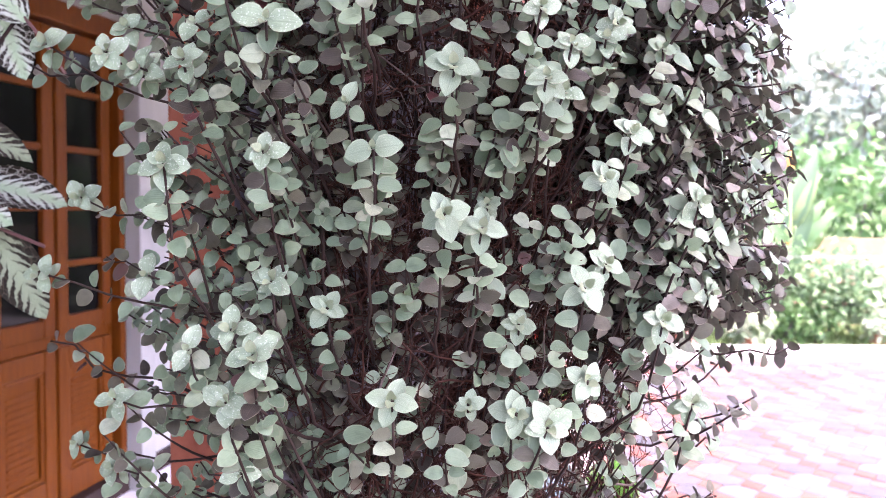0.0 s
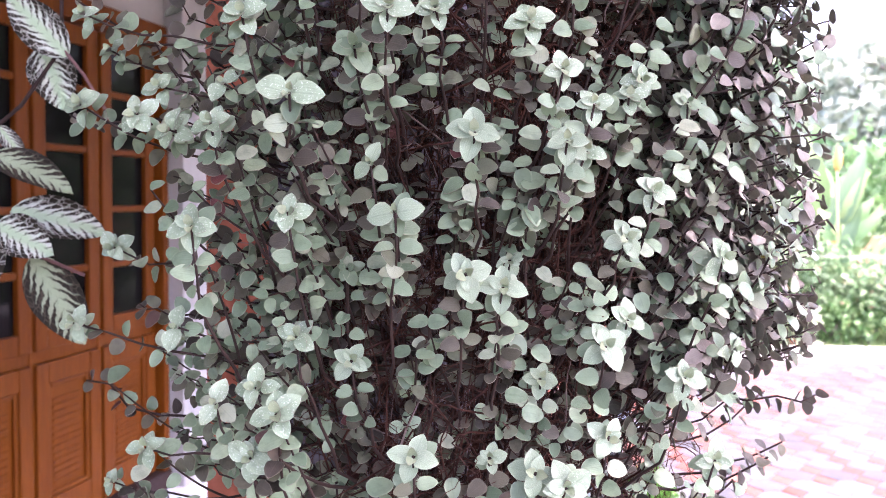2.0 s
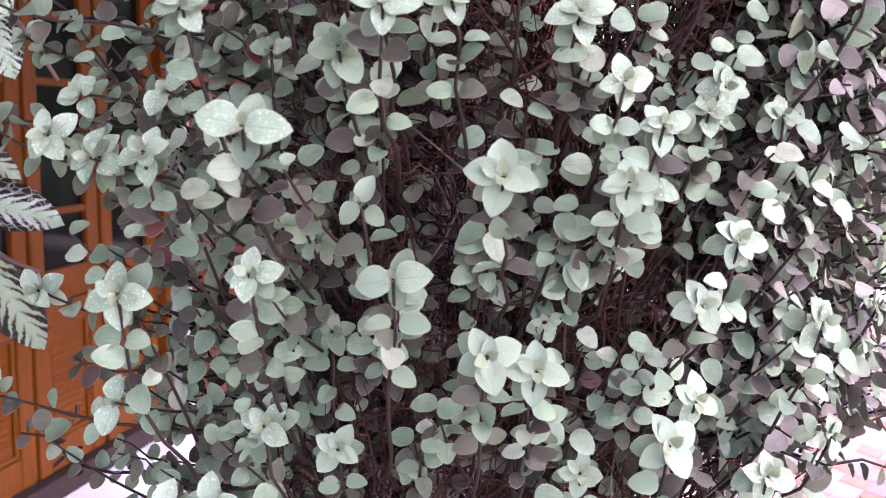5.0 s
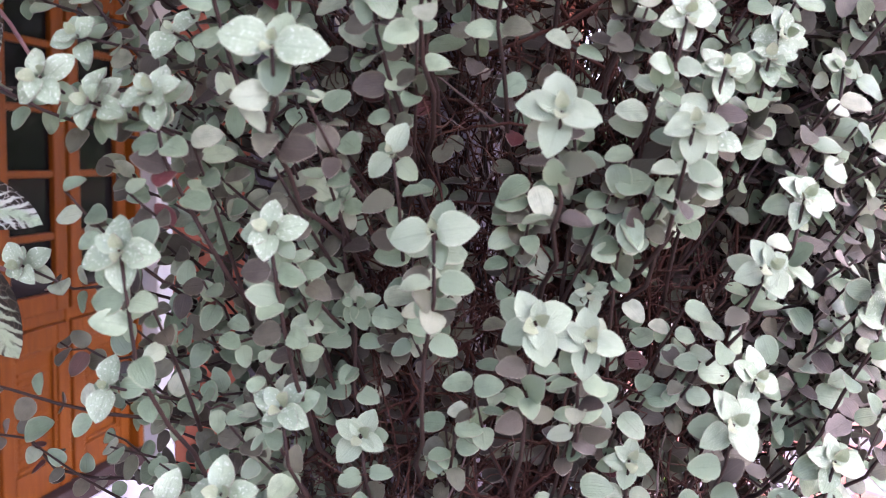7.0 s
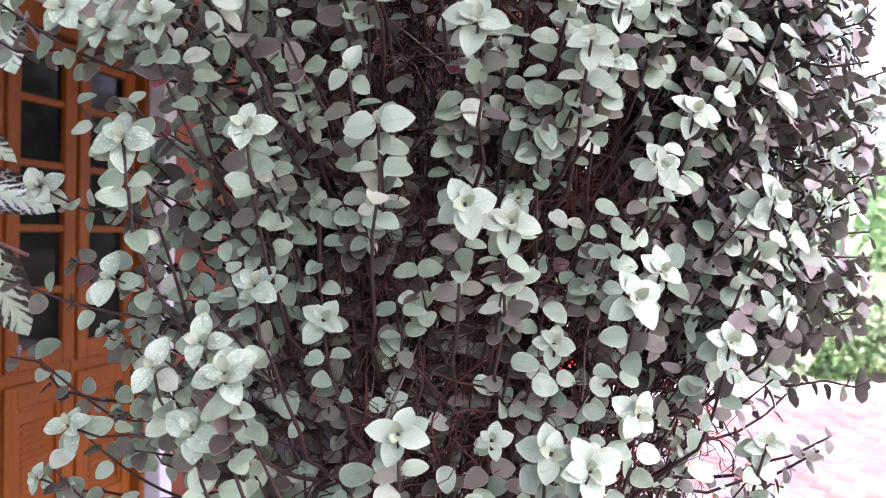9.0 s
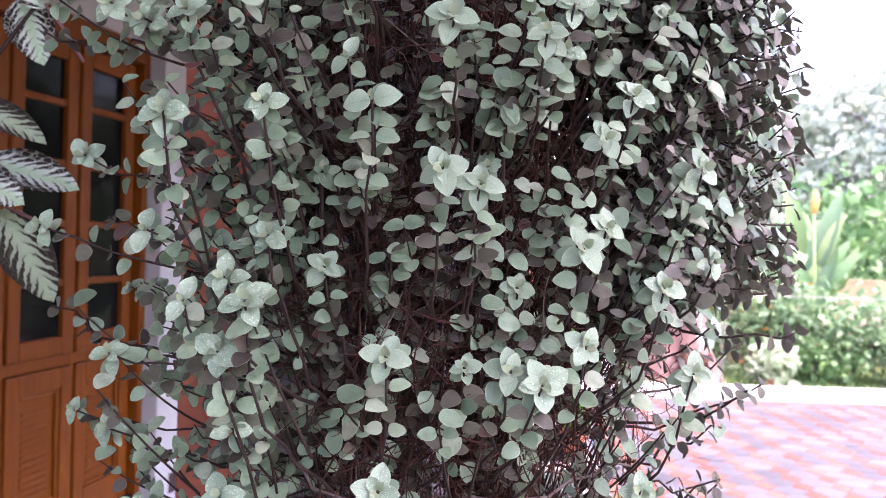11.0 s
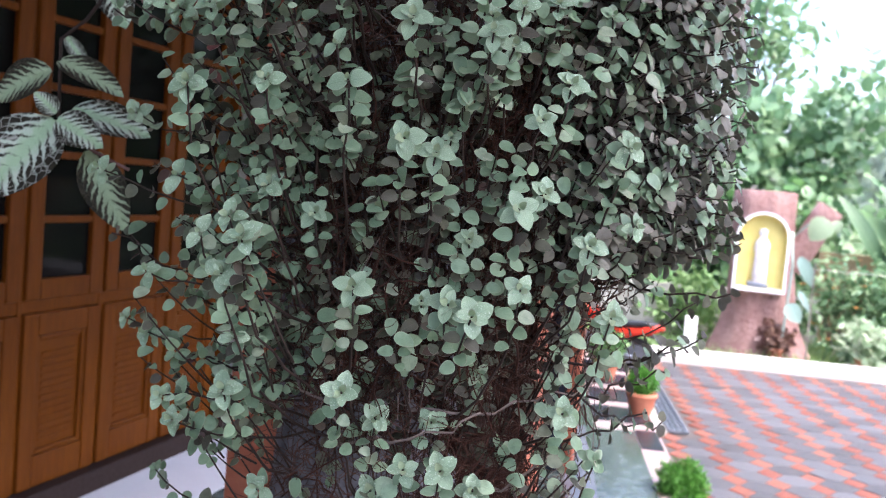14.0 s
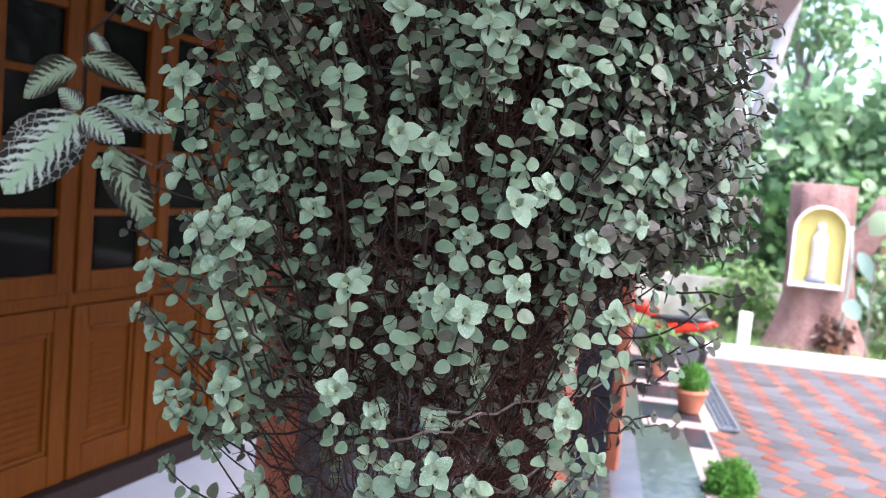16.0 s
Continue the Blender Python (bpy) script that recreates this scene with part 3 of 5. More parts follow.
def potted(label, x, y, z, r, h, ball, material, seed, leaf=0.02, count=900, feather=True):
    p = thing("potted_plant", label, "potted plant", pose(x, y, z), "potted plants")
    part("pot", pot_body(r, h), POT, p, "", True)
    rng = np.random.default_rng(seed)
    heap = Heap()
    pts = []
    for _ in range(count):
        d = rng.normal(size=3)
        d /= np.linalg.norm(d)
        lump = 1 + 0.16 * math.sin(5 * d[0] + seed) * math.cos(4 * d[2] + 2 * d[1])
        pts.append(np.array((0, 0, h + ball * 0.78)) + d * ball * lump * rng.uniform(0.55, 1.0) ** 0.5)
    scatter_leaves(heap, rng, pts, 3, leaf * 0.5, leaf, 0.7, 0.28 if feather else 0.55)
    tagged(heap.link("foliage", [material], p), kind="stuff")
    return p


potted("low terracotta pot with a round bright green moss fern", 0.075, 4.36, -0.155, 0.11, 0.11, 0.108, FERN, 3, 0.026, 1500)
potted("terracotta pot with a small round green fern on the veranda edge", -0.255, 5.86, 0.006, 0.102, 0.15, 0.09, FERN, 5, 0.022, 1000)
potted("terracotta pot with a small dark green plant on the veranda", -0.62, 6.95, 0.001, 0.10, 0.16, 0.10, LEAF_DEEP, 6, 0.05, 260, False)
potted("small terracotta pot with dark red foliage beside the trunk shrine", 0.80, 10.22, -0.185, 0.09, 0.15, 0.13, LEAF_RED, 8, 0.08, 90, False)
potted("small terracotta pot with pale variegated foliage in the garden", 1.66, 10.32, -0.185, 0.11, 0.15, 0.17, LEAF_PALE, 9, 0.12, 110, False)

potted("small terracotta pot with pale leaves beside the kerb", 3.11, 10.72, -0.185, 0.12, 0.17, 0.15, LEAF_PALE, 10, 0.1, 90, False)

# ---- trunk-shaped shrine ----
SX, SY = 0.56, 10.62
shrine = thing("trunk_shrine", "brown-pink cement tree-trunk shrine with an arched yellow niche", "shrine", pose(SX, SY, -0.19))


def trunk_form(levels, sides=36, seed=2, ribs=0.10):
    """An uneven fluted trunk from (height, half width, half depth, shift) levels."""
    rng = np.random.default_rng(seed)
    ph = rng.uniform(0, 6.28, 4)
    bm = bmesh.new()
    rings = []
    for z, w, d, sh in levels:
        ring = []
        for i in range(sides):
            a = 6.28319 * i / sides
            k = 1 + ribs * (0.5 * math.sin(3 * a + ph[0]) + 0.5 * math.sin(7 * a + ph[1] + z) + 0.4 * math.sin(13 * a + ph[2]))
            ring.append(bm.verts.new((sh + w * k * math.cos(a), d * k * math.sin(a), z)))
        rings.append(ring)
    for a, c in zip(rings, rings[1:]):
        for i in range(sides):
            j = (i + 1) % sides
            bm.faces.new((a[i], a[j], c[j], c[i]))
    bm.faces.new(rings[-1])
    return bm


part("trunk", trunk_form([(-0.02, 0.60, 0.5, 0.04), (0.12, 0.51, 0.42, 0.04), (0.35, 0.42, 0.36, 0.03), (0.62, 0.36, 0.33, 0.03), (0.95, 0.34, 0.31, 0.01), (1.3, 0.325, 0.30, -0.01), (1.6, 0.325, 0.29, -0.02), (1.83, 0.325, 0.29, -0.02), (1.845, 0.305, 0.27, -0.02)]), SHRINE, shrine, "", True)
bm = trunk_form([(0, 0.17, 0.16, 0), (0.3, 0.15, 0.14, 0.02), (0.62, 0.145, 0.14, 0.0), (0.78, 0.15, 0.14, 0.0), (0.79, 0.13, 0.12, 0.0)], 24, 5, 0.08)
bmesh.ops.transform(bm, matrix=pose(0.30, 0.05, 1.02, 0, 30, 0), verts=bm.verts)
part("limb_stub", bm, SHRINE, shrine, "", True)


def arch_outline(half, z0, z1, steps=14):
    pts = [(-half, z0), (half, z0)]
    spring = z1 - half
    for i in range(steps + 1):
        a = math.pi * i / steps
        pts.append((half * math.cos(a), spring + half * math.sin(a)))
    return pts


def arch_ring(outer, inner, y0, y1):
    bm = bmesh.new()
    rows = [[bm.verts.new((x, y, z)) for x, z in pts] for pts, y in ((outer, y0), (inner, y0), (inner, y1), (outer, y1))]
    n_ = len(outer)
    for r in range(4):
        s = (r + 1) % 4
        for i in range(n_):
            j = (i + 1) % n_
            bm.faces.new((rows[r][i], rows[r][j], rows[s][j], rows[s][i]))
    bmesh.ops.recalc_face_normals(bm, faces=bm.faces)
    return bm


def arch_slab(pts, y0, y1):
    bm = bmesh.new()
    f = [bm.verts.new((x, y0, z)) for x, z in pts]
    g = [bm.verts.new((x, y1, z)) for x, z in pts]
    bm.faces.new(f)
    bm.faces.new(g[::-1])
    for i in range(len(pts)):
        j = (i + 1) % len(pts)
        bm.faces.new((f[j], f[i], g[i], g[j]))
    bmesh.ops.recalc_face_normals(bm, faces=bm.faces)
    return bm


NZ0, NZ1 = 0.74, 1.61
part("niche_frame", arch_ring(arch_outline(0.275, NZ0, NZ1), arch_outline(0.25, NZ0 + 0.026, NZ1 - 0.026), -0.42, -0.24), WHITE, shrine, "white painted arched frame")
part("niche_lining", arch_ring(arch_outline(0.249, NZ0 + 0.027, NZ1 - 0.027), arch_outline(0.241, NZ0 + 0.036, NZ1 - 0.036), -0.415, -0.335), NICHE, shrine, "yellow painted niche")
part("niche_back", arch_slab(arch_outline(0.248, NZ0 + 0.028, NZ1 - 0.028), -0.335, -0.325), NICHE, shrine, "yellow painted niche back")
part("niche_floor", box(-0.239, -0.41, NZ0 + 0.036, 0.239, -0.336, NZ0 + 0.044), WHITE, shrine)
bm = lathe([(0.075, 0), (0.085, 0.02), (0.07, 0.05), (0.075, 0.06), (0.082, 0.10), (0.075, 0.25), (0.07, 0.33), (0.085, 0.40), (0.078, 0.47), (0.04, 0.52), (0.034, 0.54), (0.046, 0.575), (0.045, 0.61), (0.025, 0.635)], 20)
bmesh.ops.transform(bm, matrix=Matrix.Translation((SX, SY - 0.375, -0.19 + NZ0 + 0.10)) @ Matrix.Diagonal((1.0, 0.42, 0.93, 1)), verts=bm.verts)
statue = part("statue", bm, STATUE, None, "", True)
tagged(statue, "small white robed plaster statue standing in the yellow niche", "statue")

bm = box(-0.12, -0.035, 0.0, 0.10, 0.032, 0.055, 0.014)
for vert in bm.verts:
    vert.co.z *= 1.0 + 0.5 * vert.co.x / 0.12 * -0.4
bmesh.ops.transform(bm, matrix=Matrix.Translation((SX, SY - 0.375, -0.19 + NZ0 + 0.0445)), verts=bm.verts)
tagged(part("plinth", bm, METAL, None, "", True), "low dark grey block under the white statue", "plinth")

# climbing stem with large pale leaves on the stub
creeper = thing("creeper", "climbing plant with large pale green leaves beside the shrine", "plant", pose(SX, SY, -0.19))
tube("stem", [(0.27, -0.44, 0.0), (0.29, -0.45, 0.2), (0.31, -0.42, 0.6), (0.325, -0.40, 1.05), (0.29, -0.38, 1.42)], 0.014, LEAF_TEAL, creeper)
tube("stem", [(0.30, -0.39, 1.36), (0.42, -0.43, 1.50), (0.54, -0.45, 1.60)], 0.008, LEAF_TEAL, creeper)
for p, d, s, wide, look_of in (((0.62, -0.47, 1.58), (-0.5, -0.3, -0.7), 0.27, 0.95, LEAF_PALE), ((0.70, -0.46, 1.58), (0.2, -0.3, -0.8), 0.13, 0.9, LEAF_PALE), ((0.38, -0.46, 1.16), (0.5, -0.2, -0.8), 0.34, 0.42, LEAF_TEAL), ((0.41, -0.46, 0.80), (0.55, -0.2, -0.8), 0.24, 0.3, LEAF_TEAL), ((0.30, -0.48, 0.64), (0.62, -0.2, -0.6), 0.23, 0.8, LEAF_TEAL)):
    m3 = leaf_frame(np.array(d), np.array((0.1, -1.0, 0.3)))
    link_mesh("leaf", shaped_leaf(s, s * wide, 0.2, 0.3, 0.002) @ m3.T + np.array(p), LEAF_TOP + LEAF_UNDER, look_of, creeper, True, None, LEAF_UV)

tilted("garden_post", box(-0.16, 9.98, -0.19, -0.03, 10.09, 0.22, 0.012), WHITE, "short white painted concrete post in the grass", "", "post")

# ---- garden behind the kerb ----
grass = Heap()
rng = np.random.default_rng(31)
for _ in range(9000):
    a, c = rng.uniform(-2.5, 9), 4.7 + rng.uniform(0, 1) ** 1.5 * 2.6
    x, y, _z = court(a, c)
    q = np.array((x, y, -0.192))
    hgt = rng.uniform(0.05, 0.15)
    lean = rng.normal(size=2) * 0.05
    w = 0.006 + 0.006 * rng.random()
    s = rng.normal(size=2)
    s = s / np.linalg.norm(s) * w
    grass.add(np.array([q + (s[0], s[1], 0), q - (s[0], s[1], 0), q + (lean[0], lean[1], hgt)]), [(0, 1, 2)])
tagged(grass.link("grass", [LEAF_LIGHT]), "rough green grass verge behind the kerb", "grass", "", "stuff")

tilted("garden_wall", prism([court(-3.5, 6.6)[:2], court(2.7, 6.6)[:2], court(2.7, 6.8)[:2], court(-3.5, 6.8)[:2]], -0.19, 0.42), WALL_OLD, "low weathered grey garden wall with moss", "structure", "wall")
tilted("garden_wall", prism([court(2.705, 6.9)[:2], court(13, 6.9)[:2], court(13, 7.1)[:2], court(2.705, 7.1)[:2]], -0.19, 0.98), WALL_OCHRE, "ochre stained boundary wall behind the shrubs", "structure", "wall")


def hedge(label, a0, a1, c0, depth, z0, z1, spots, per, size, material, seed, aspect=0.8):
    """A tall tangle of creepers: uneven sheets of large leaves on stems."""
    rng = np.random.default_rng(seed)
    t = thing("creeper_thicket", label, "thicket", pose(*court((a0 + a1) / 2, c0, -0.19)))
    org = np.array(court((a0 + a1) / 2, c0, -0.19))
    pts = []
    for _ in range(spots):
        a = rng.uniform(a0, a1)
        crest = z1 * (0.88 + 0.12 * math.sin(1.7 * a + seed) + 0.08 * math.sin(4.3 * a + 2 * seed))
        z = z0 + (crest - z0) * rng.uniform(0, 1) ** 0.8
        bulge = 0.25 * math.sin(2.3 * a + 1.9 * z) + 0.2 * math.sin(5 * a - 3 * z)
        pts.append(np.array(court(a, c0 + depth * rng.uniform(0, 1) ** 2 - bulge, z)) - org)
    h = Heap()
    scatter_leaves(h, rng, pts, per, size * 0.9, size, 0.5, aspect, np.array((0.1, -0.8, 0.2)))
    tagged(h.link("leaves", [material], t), kind="stuff")
    for k in range(9):
        a = a0 + (a1 - a0) * (k + 0.5) / 9
        b0, b1 = np.array(court(a, c0 + 0.3, -0.15)) - org, np.array(court(a + rng.normal() * 0.3, c0 + 0.4, z1 * 0.85)) - org
        tube("stem", bezier(b0, (b0 + b1) / 2 + rng.normal(size=3) * 0.15, b1, 8), np.linspace(0.04, 0.015, 8), TRUNK, t, 6)
    return t


hedge("tall tangle of creepers with large glossy green leaves", -3.6, 3.4, 7.5, 1.0, 0.2, 3.15, 2000, 4, 0.17, LEAF_MID, 41)
hedge("dark green undergrowth in shade below the creepers", -3.6, 2.8, 7.15, 0.5, 0.0, 1.6, 700, 4, 0.15, LEAF_DEEP, 42)
hedge("dark green thicket along the boundary wall", 4.4, 13.0, 8.4, 1.5, 0.1, 2.3, 1500, 4, 0.2, LEAF_DEEP, 43, 0.5)

bush("flowering_shrub", "leafy green shrub with small orange flowers beside the shrine", "shrub", (1.55, 11.1, -0.19), (0.75, 0.5, 0.75), 330, 5, 0.10, LEAF_MID, 51, 8, 0.45, (BLOOM_ORANGE, 26, 0.05))
bush("flowering_shrub", "bushy green shrub with pale pink blooms at the kerb", "shrub", (2.55, 11.0, -0.19), (0.75, 0.5, 0.62), 330, 5, 0.10, LEAF_MID, 52, 8, 0.55, (BLOOM_PINK, 22, 0.05))
bush("flowering_shrub", "round shrub with pale green leaves and cream blooms", "shrub", (3.35, 11.35, -0.19), (0.85, 0.6, 0.62), 380, 5, 0.11, LEAF_PALE, 53, 8, 0.55, (BLOOM_PINK, 14, 0.045))
bush("low_shrub", "low dark green shrub at the foot of the wall", "shrub", (2.1, 10.75, -0.19), (0.6, 0.35, 0.3), 220, 5, 0.08, LEAF_DEEP, 54, 7, 0.5)
bush("low_shrub", "low bright green shrub at the foot of the wall", "shrub", (3.9, 11.0, -0.19), (0.8, 0.4, 0.3), 260, 5, 0.08, LEAF_MID, 55, 7, 0.5)
bush("low_shrub", "leafy green shrub beside the weathered wall", "shrub", (-0.25, 11.4, -0.19), (0.5, 0.35, 0.45), 200, 5, 0.1, LEAF_LIGHT, 56, 7, 0.5)
bush("flowering_shrub", "shrub with pale leaves near the courtyard corner", "shrub", (4.9, 11.9, -0.19), (0.9, 0.6, 0.7), 360, 5, 0.11, LEAF_PALE, 57, 8, 0.5, (BLOOM_PINK, 10, 0.045))

# broad-leaved ginger-like plant with a yellow-orange flower
helic = thing("broad_leaf_plant", "tall plant with long bright yellow-green blades and an orange bloom", "plant", pose(2.32, 11.8, -0.19))
rng = np.random.default_rng(61)
for k in range(24):
    a = rng.uniform(0, 6.28)
    lean = rng.uniform(0.12, 0.7)
    base = np.array((rng.normal() * 0.16, rng.normal() * 0.12, 1.05 + rng.uniform(-0.25, 0.4)))
    d = np.array((math.cos(a) * lean, math.sin(a) * lean * 0.7, 1.0))
    face = np.array((-math.cos(a) * 0.4, -0.9, 0.5))
    s = rng.uniform(0.6, 1.1)
    m3 = leaf_frame(d, face)
    link_mesh("blade", shaped_leaf(s, s * 0.25, 0.3, rng.uniform(0.2, 0.7), 0.003) @ m3.T + base, LEAF_TOP + LEAF_UNDER, (LEAF_LIGHT, LEAF_MID, LEAF_DEEP)[k % 3], helic, True, None, LEAF_UV)
    tube("stalk", [(base[0] * 0.5, base[1] * 0.5, -0.02), tuple(base * (0.8, 0.8, 0.5)), tuple(base)], 0.018, LEAF_LIGHT, helic, 6)
bm = lathe([(0.01, 0), (0.035, 0.05), (0.05, 0.13), (0.035, 0.22), (0.008, 0.3)], 12)
bmesh.ops.transform(bm, matrix=pose(-0.06, -0.3, 1.98, -8, 5, 0), verts=bm.verts)
part("bloom", bm, BLOOM_ORANGE, helic, "yellow-orange cone-shaped bloom", True)
tube("stalk", [(0.05, -0.1, 0), (0.0, -0.2, 0.9), (-0.06, -0.3, 1.99)], 0.015, LEAF_LIGHT, helic, 6)


def tree(label, x, y, height, trunk_r, crown_r, crown_z, material, seed, spots=420, per=6, leaf=0.26, bark=TRUNK, lean=(0, 0)):
    """Tapered trunk, forking limbs and clumps of separate leaves at the limb ends."""
    rng = np.random.default_rng(seed)
    t = thing("tree", label, "tree", pose(x, y, -0.2))
    top = np.array((lean[0], lean[1], height * 0.8))
    path = bezier((0, 0, -0.1), top * (0.2, 0.2, 0.5) + rng.normal(size=3) * (0.15, 0.15, 0), top, 10)
    tube("trunk", path, np.linspace(trunk_r, trunk_r * 0.35, 10), bark, t, 10)
    ends = []
    for k in range(11):
        s = path[3 + k % 7]
        a = k * 2.4 + rng.uniform(-0.4, 0.4)
        e = np.array((math.cos(a) * crown_r * rng.uniform(0.5, 1), math.sin(a) * crown_r * rng.uniform(0.5, 1), crown_z + rng.uniform(-0.6, 0.9) * crown_r * 0.6))
        tube("limb", bezier(s, (s + e) / 2 + (0, 0, 0.3), e, 7), np.linspace(trunk_r * 0.4, 0.02, 7), bark, t, 6)
        ends.append(e)
    ends.append(top + (0, 0, 0.3))
    pts = []
    for _ in range(spots):
        c = ends[rng.integers(len(ends))]
        d = rng.normal(size=3) * (1, 1, 0.6)
        pts.append(c + d * crown_r * 0.27)
    h = Heap()
    scatter_leaves(h, rng, pts, per, leaf * 0.9, leaf, 0.5, 0.45)
    tagged(h.link("crown", [material], t), kind="stuff")
    return t


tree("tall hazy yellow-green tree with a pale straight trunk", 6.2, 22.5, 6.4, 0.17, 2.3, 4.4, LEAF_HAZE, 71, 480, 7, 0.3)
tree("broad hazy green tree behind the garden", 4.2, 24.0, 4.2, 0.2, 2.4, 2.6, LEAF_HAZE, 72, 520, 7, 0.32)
tree("dark green tree beyond the boundary", 11.5, 21.0, 6.5, 0.2, 2.6, 4.2, LEAF_MID, 73, 700, 7, 0.3)
tree("tree with dark green foliage above the creepers", 0.15, 16.5, 5.4, 0.12, 0.9, 4.7, LEAF_MID, 74, 120, 6, 0.24)
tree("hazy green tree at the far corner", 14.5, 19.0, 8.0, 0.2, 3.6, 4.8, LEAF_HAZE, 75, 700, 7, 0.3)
tree("green tree across the courtyard", 13.0, 8.0, 6.5, 0.2, 3.0, 4.0, LEAF_MID, 76, 600, 6, 0.3)
tree("green tree behind the courtyard gate", 12.0, -1.0, 6.5, 0.2, 3.2, 4.0, LEAF_MID, 77, 600, 6, 0.3)
palm = thing("palm_trunk", "pale ringed leaning palm trunk beyond the veranda", "palm", pose(-0.78, 12.9, -0.19))
pth = bezier((0, 0, -0.05), (0.25, 0, 2.2), (1.35, 0.2, 6.8), 40)
tube("trunk", pth, [0.112 - 0.0006 * k + (0.006 if k % 2 else 0) for k in range(40)], PALM_BARK, palm, 14)
rng = np.random.default_rng(81)
for k in range(11):
    a = k * 0.571
    r0 = pth[-1]
    e = r0 + np.array((math.cos(a) * 2.3, math.sin(a) * 2.3, -0.5 + 0.5 * rng.random()))
    fp = bezier(r0, (r0 + e) / 2 + (0, 0, 0.9), e, 14)
    frond = Heap()
    fv, ff = tube_arrays(fp, np.linspace(0.03, 0.006, 14), 5)
    frond.add(fv, ff)
    for i in range(2, 14):
        for s in (-1, 1):
            side = np.array((-math.sin(a), math.cos(a), 0)) * s
            m3 = leaf_frame(side + (fp[i] - fp[i - 1]) * 2 + np.array((0, 0, -0.5)), np.array((0, 0, 1.0)))
            frond.add((shaped_leaf(0.7, 0.07, 0.3, 0.3) @ m3.T + fp[i])[:17], LEAF_TOP, 0, LEAF_UV[:17])
    frond.link("frond", [LEAF_DEEP], palm)

# cord strung across the garden
cable = tilted("cord", bmesh.new(), CORD, "thin pale cord strung across the garden", "", "cord")
v, f = tube_arrays(bezier(court(2.05, 4.75, 0.86), court(5, 4.75, 0.84), court(9, 4.75, 0.92), 16), 0.0028, 5)
cable.data.from_pydata([tuple(q) for q in v], [], f)
for xx in (2.05, 9.0):
    tilted("garden_stake", prism([court(xx - 0.006, 4.754)[:2], court(xx + 0.006, 4.754)[:2], court(xx + 0.006, 4.766)[:2], court(xx - 0.006, 4.766)[:2]], -0.19, 0.93), TRUNK, "thin wooden stake holding the cord", "", "stake")

# ---- motorcycle parked by the veranda ----
moto = thing("motorcycle", "small parked motorcycle with a red side cowl and black seat", "motorcycle", pose(-0.49, 8.12, -0.155, 0, 0, 80) @ Matrix.Scale(0.57, 4))


def wheel(name, y):
    w = lathe([(0.2, -0.045), (0.26, -0.05), (0.29, -0.03), (0.3, 0), (0.29, 0.03), (0.26, 0.05), (0.2, 0.045)], 28)
    bmesh.ops.transform(w, matrix=pose(0, y, 0.3, 0, 90, 0), verts=w.verts)
    wob = part("wheel", w, RUBBER, moto, "black tyre", True)
    r = lathe([(0.05, -0.05), (0.19, -0.047), (0.2, 0), (0.19, 0.047), (0.05, 0.05)], 20)
    bmesh.ops.transform(r, matrix=pose(0, y, 0.3, 0, 90, 0), verts=r.verts)
    part("rim", r, METAL, wob, "grey alloy rim")


wheel("wheel", 0.0)
wheel("wheel", 1.28)


def hull(name, sections, material, label=""):
    """A body panel lofted through rounded sections (y, centre z, half width, half height)."""
    bm = bmesh.new()
    rings = []
    for y, z, w, h in sections:
        rings.append([bm.verts.new((w * math.copysign(abs(math.cos(a)) ** 0.7, math.cos(a)), y, z + h * math.copysign(abs(math.sin(a)) ** 0.7, math.sin(a)))) for a in [6.28319 * i / 16 for i in range(16)]])
    for a, c in zip(rings, rings[1:]):
        for i in range(16):
            j = (i + 1) % 16
            bm.faces.new((a[i], c[i], c[j], a[j]))
    bm.faces.new(rings[0])
    bm.faces.new(rings[-1][::-1])
    return part(name, bm, material, moto, label, True)


hull("seat", [(-0.28, 0.84, 0.08, 0.03), (-0.1, 0.83, 0.13, 0.05), (0.3, 0.79, 0.14, 0.05), (0.62, 0.78, 0.10, 0.04)], BLACK_PLASTIC, "black padded seat")
hull("tail_cowl", [(-0.36, 0.80, 0.05, 0.04), (-0.2, 0.74, 0.13, 0.075), (0.2, 0.66, 0.16, 0.10), (0.55, 0.60, 0.14, 0.11)], RED_PAINT, "red tail cowl")
hull("tank", [(0.55, 0.84, 0.10, 0.08), (0.72, 0.90, 0.16, 0.11), (0.95, 0.92, 0.16, 0.11), (1.12, 0.86, 0.08, 0.07)], RED_PAINT, "red fuel tank")
hull("engine", [(0.35, 0.42, 0.12, 0.1), (0.5, 0.42, 0.16, 0.17), (0.85, 0.45, 0.16, 0.17), (0.98, 0.48, 0.1, 0.1)], METAL, "grey engine block")
hull("mudguard", [(-0.38, 0.52, 0.06, 0.02), (-0.3, 0.63, 0.08, 0.03), (-0.1, 0.68, 0.085, 0.03), (0.2, 0.66, 0.085, 0.03)], BLACK_PLASTIC, "black rear mudguard")
hull("tail_light", [(-0.40, 0.78, 0.05, 0.022), (-0.36, 0.78, 0.06, 0.028)], RED_PAINT, "red tail light")
tube("handlebar", [(-0.36, 1.0, 1.02), (-0.2, 1.08, 1.06), (0, 1.12, 1.0), (0.2, 1.08, 1.06), (0.36, 1.0, 1.02)], 0.014, CHROME, moto)
tube("fork", [(0.09, 1.1, 0.98), (0.09, 1.28, 0.3)], 0.024, CHROME, moto)
tube("fork", [(-0.09, 1.1, 0.98), (-0.09, 1.28, 0.3)], 0.024, CHROME, moto)
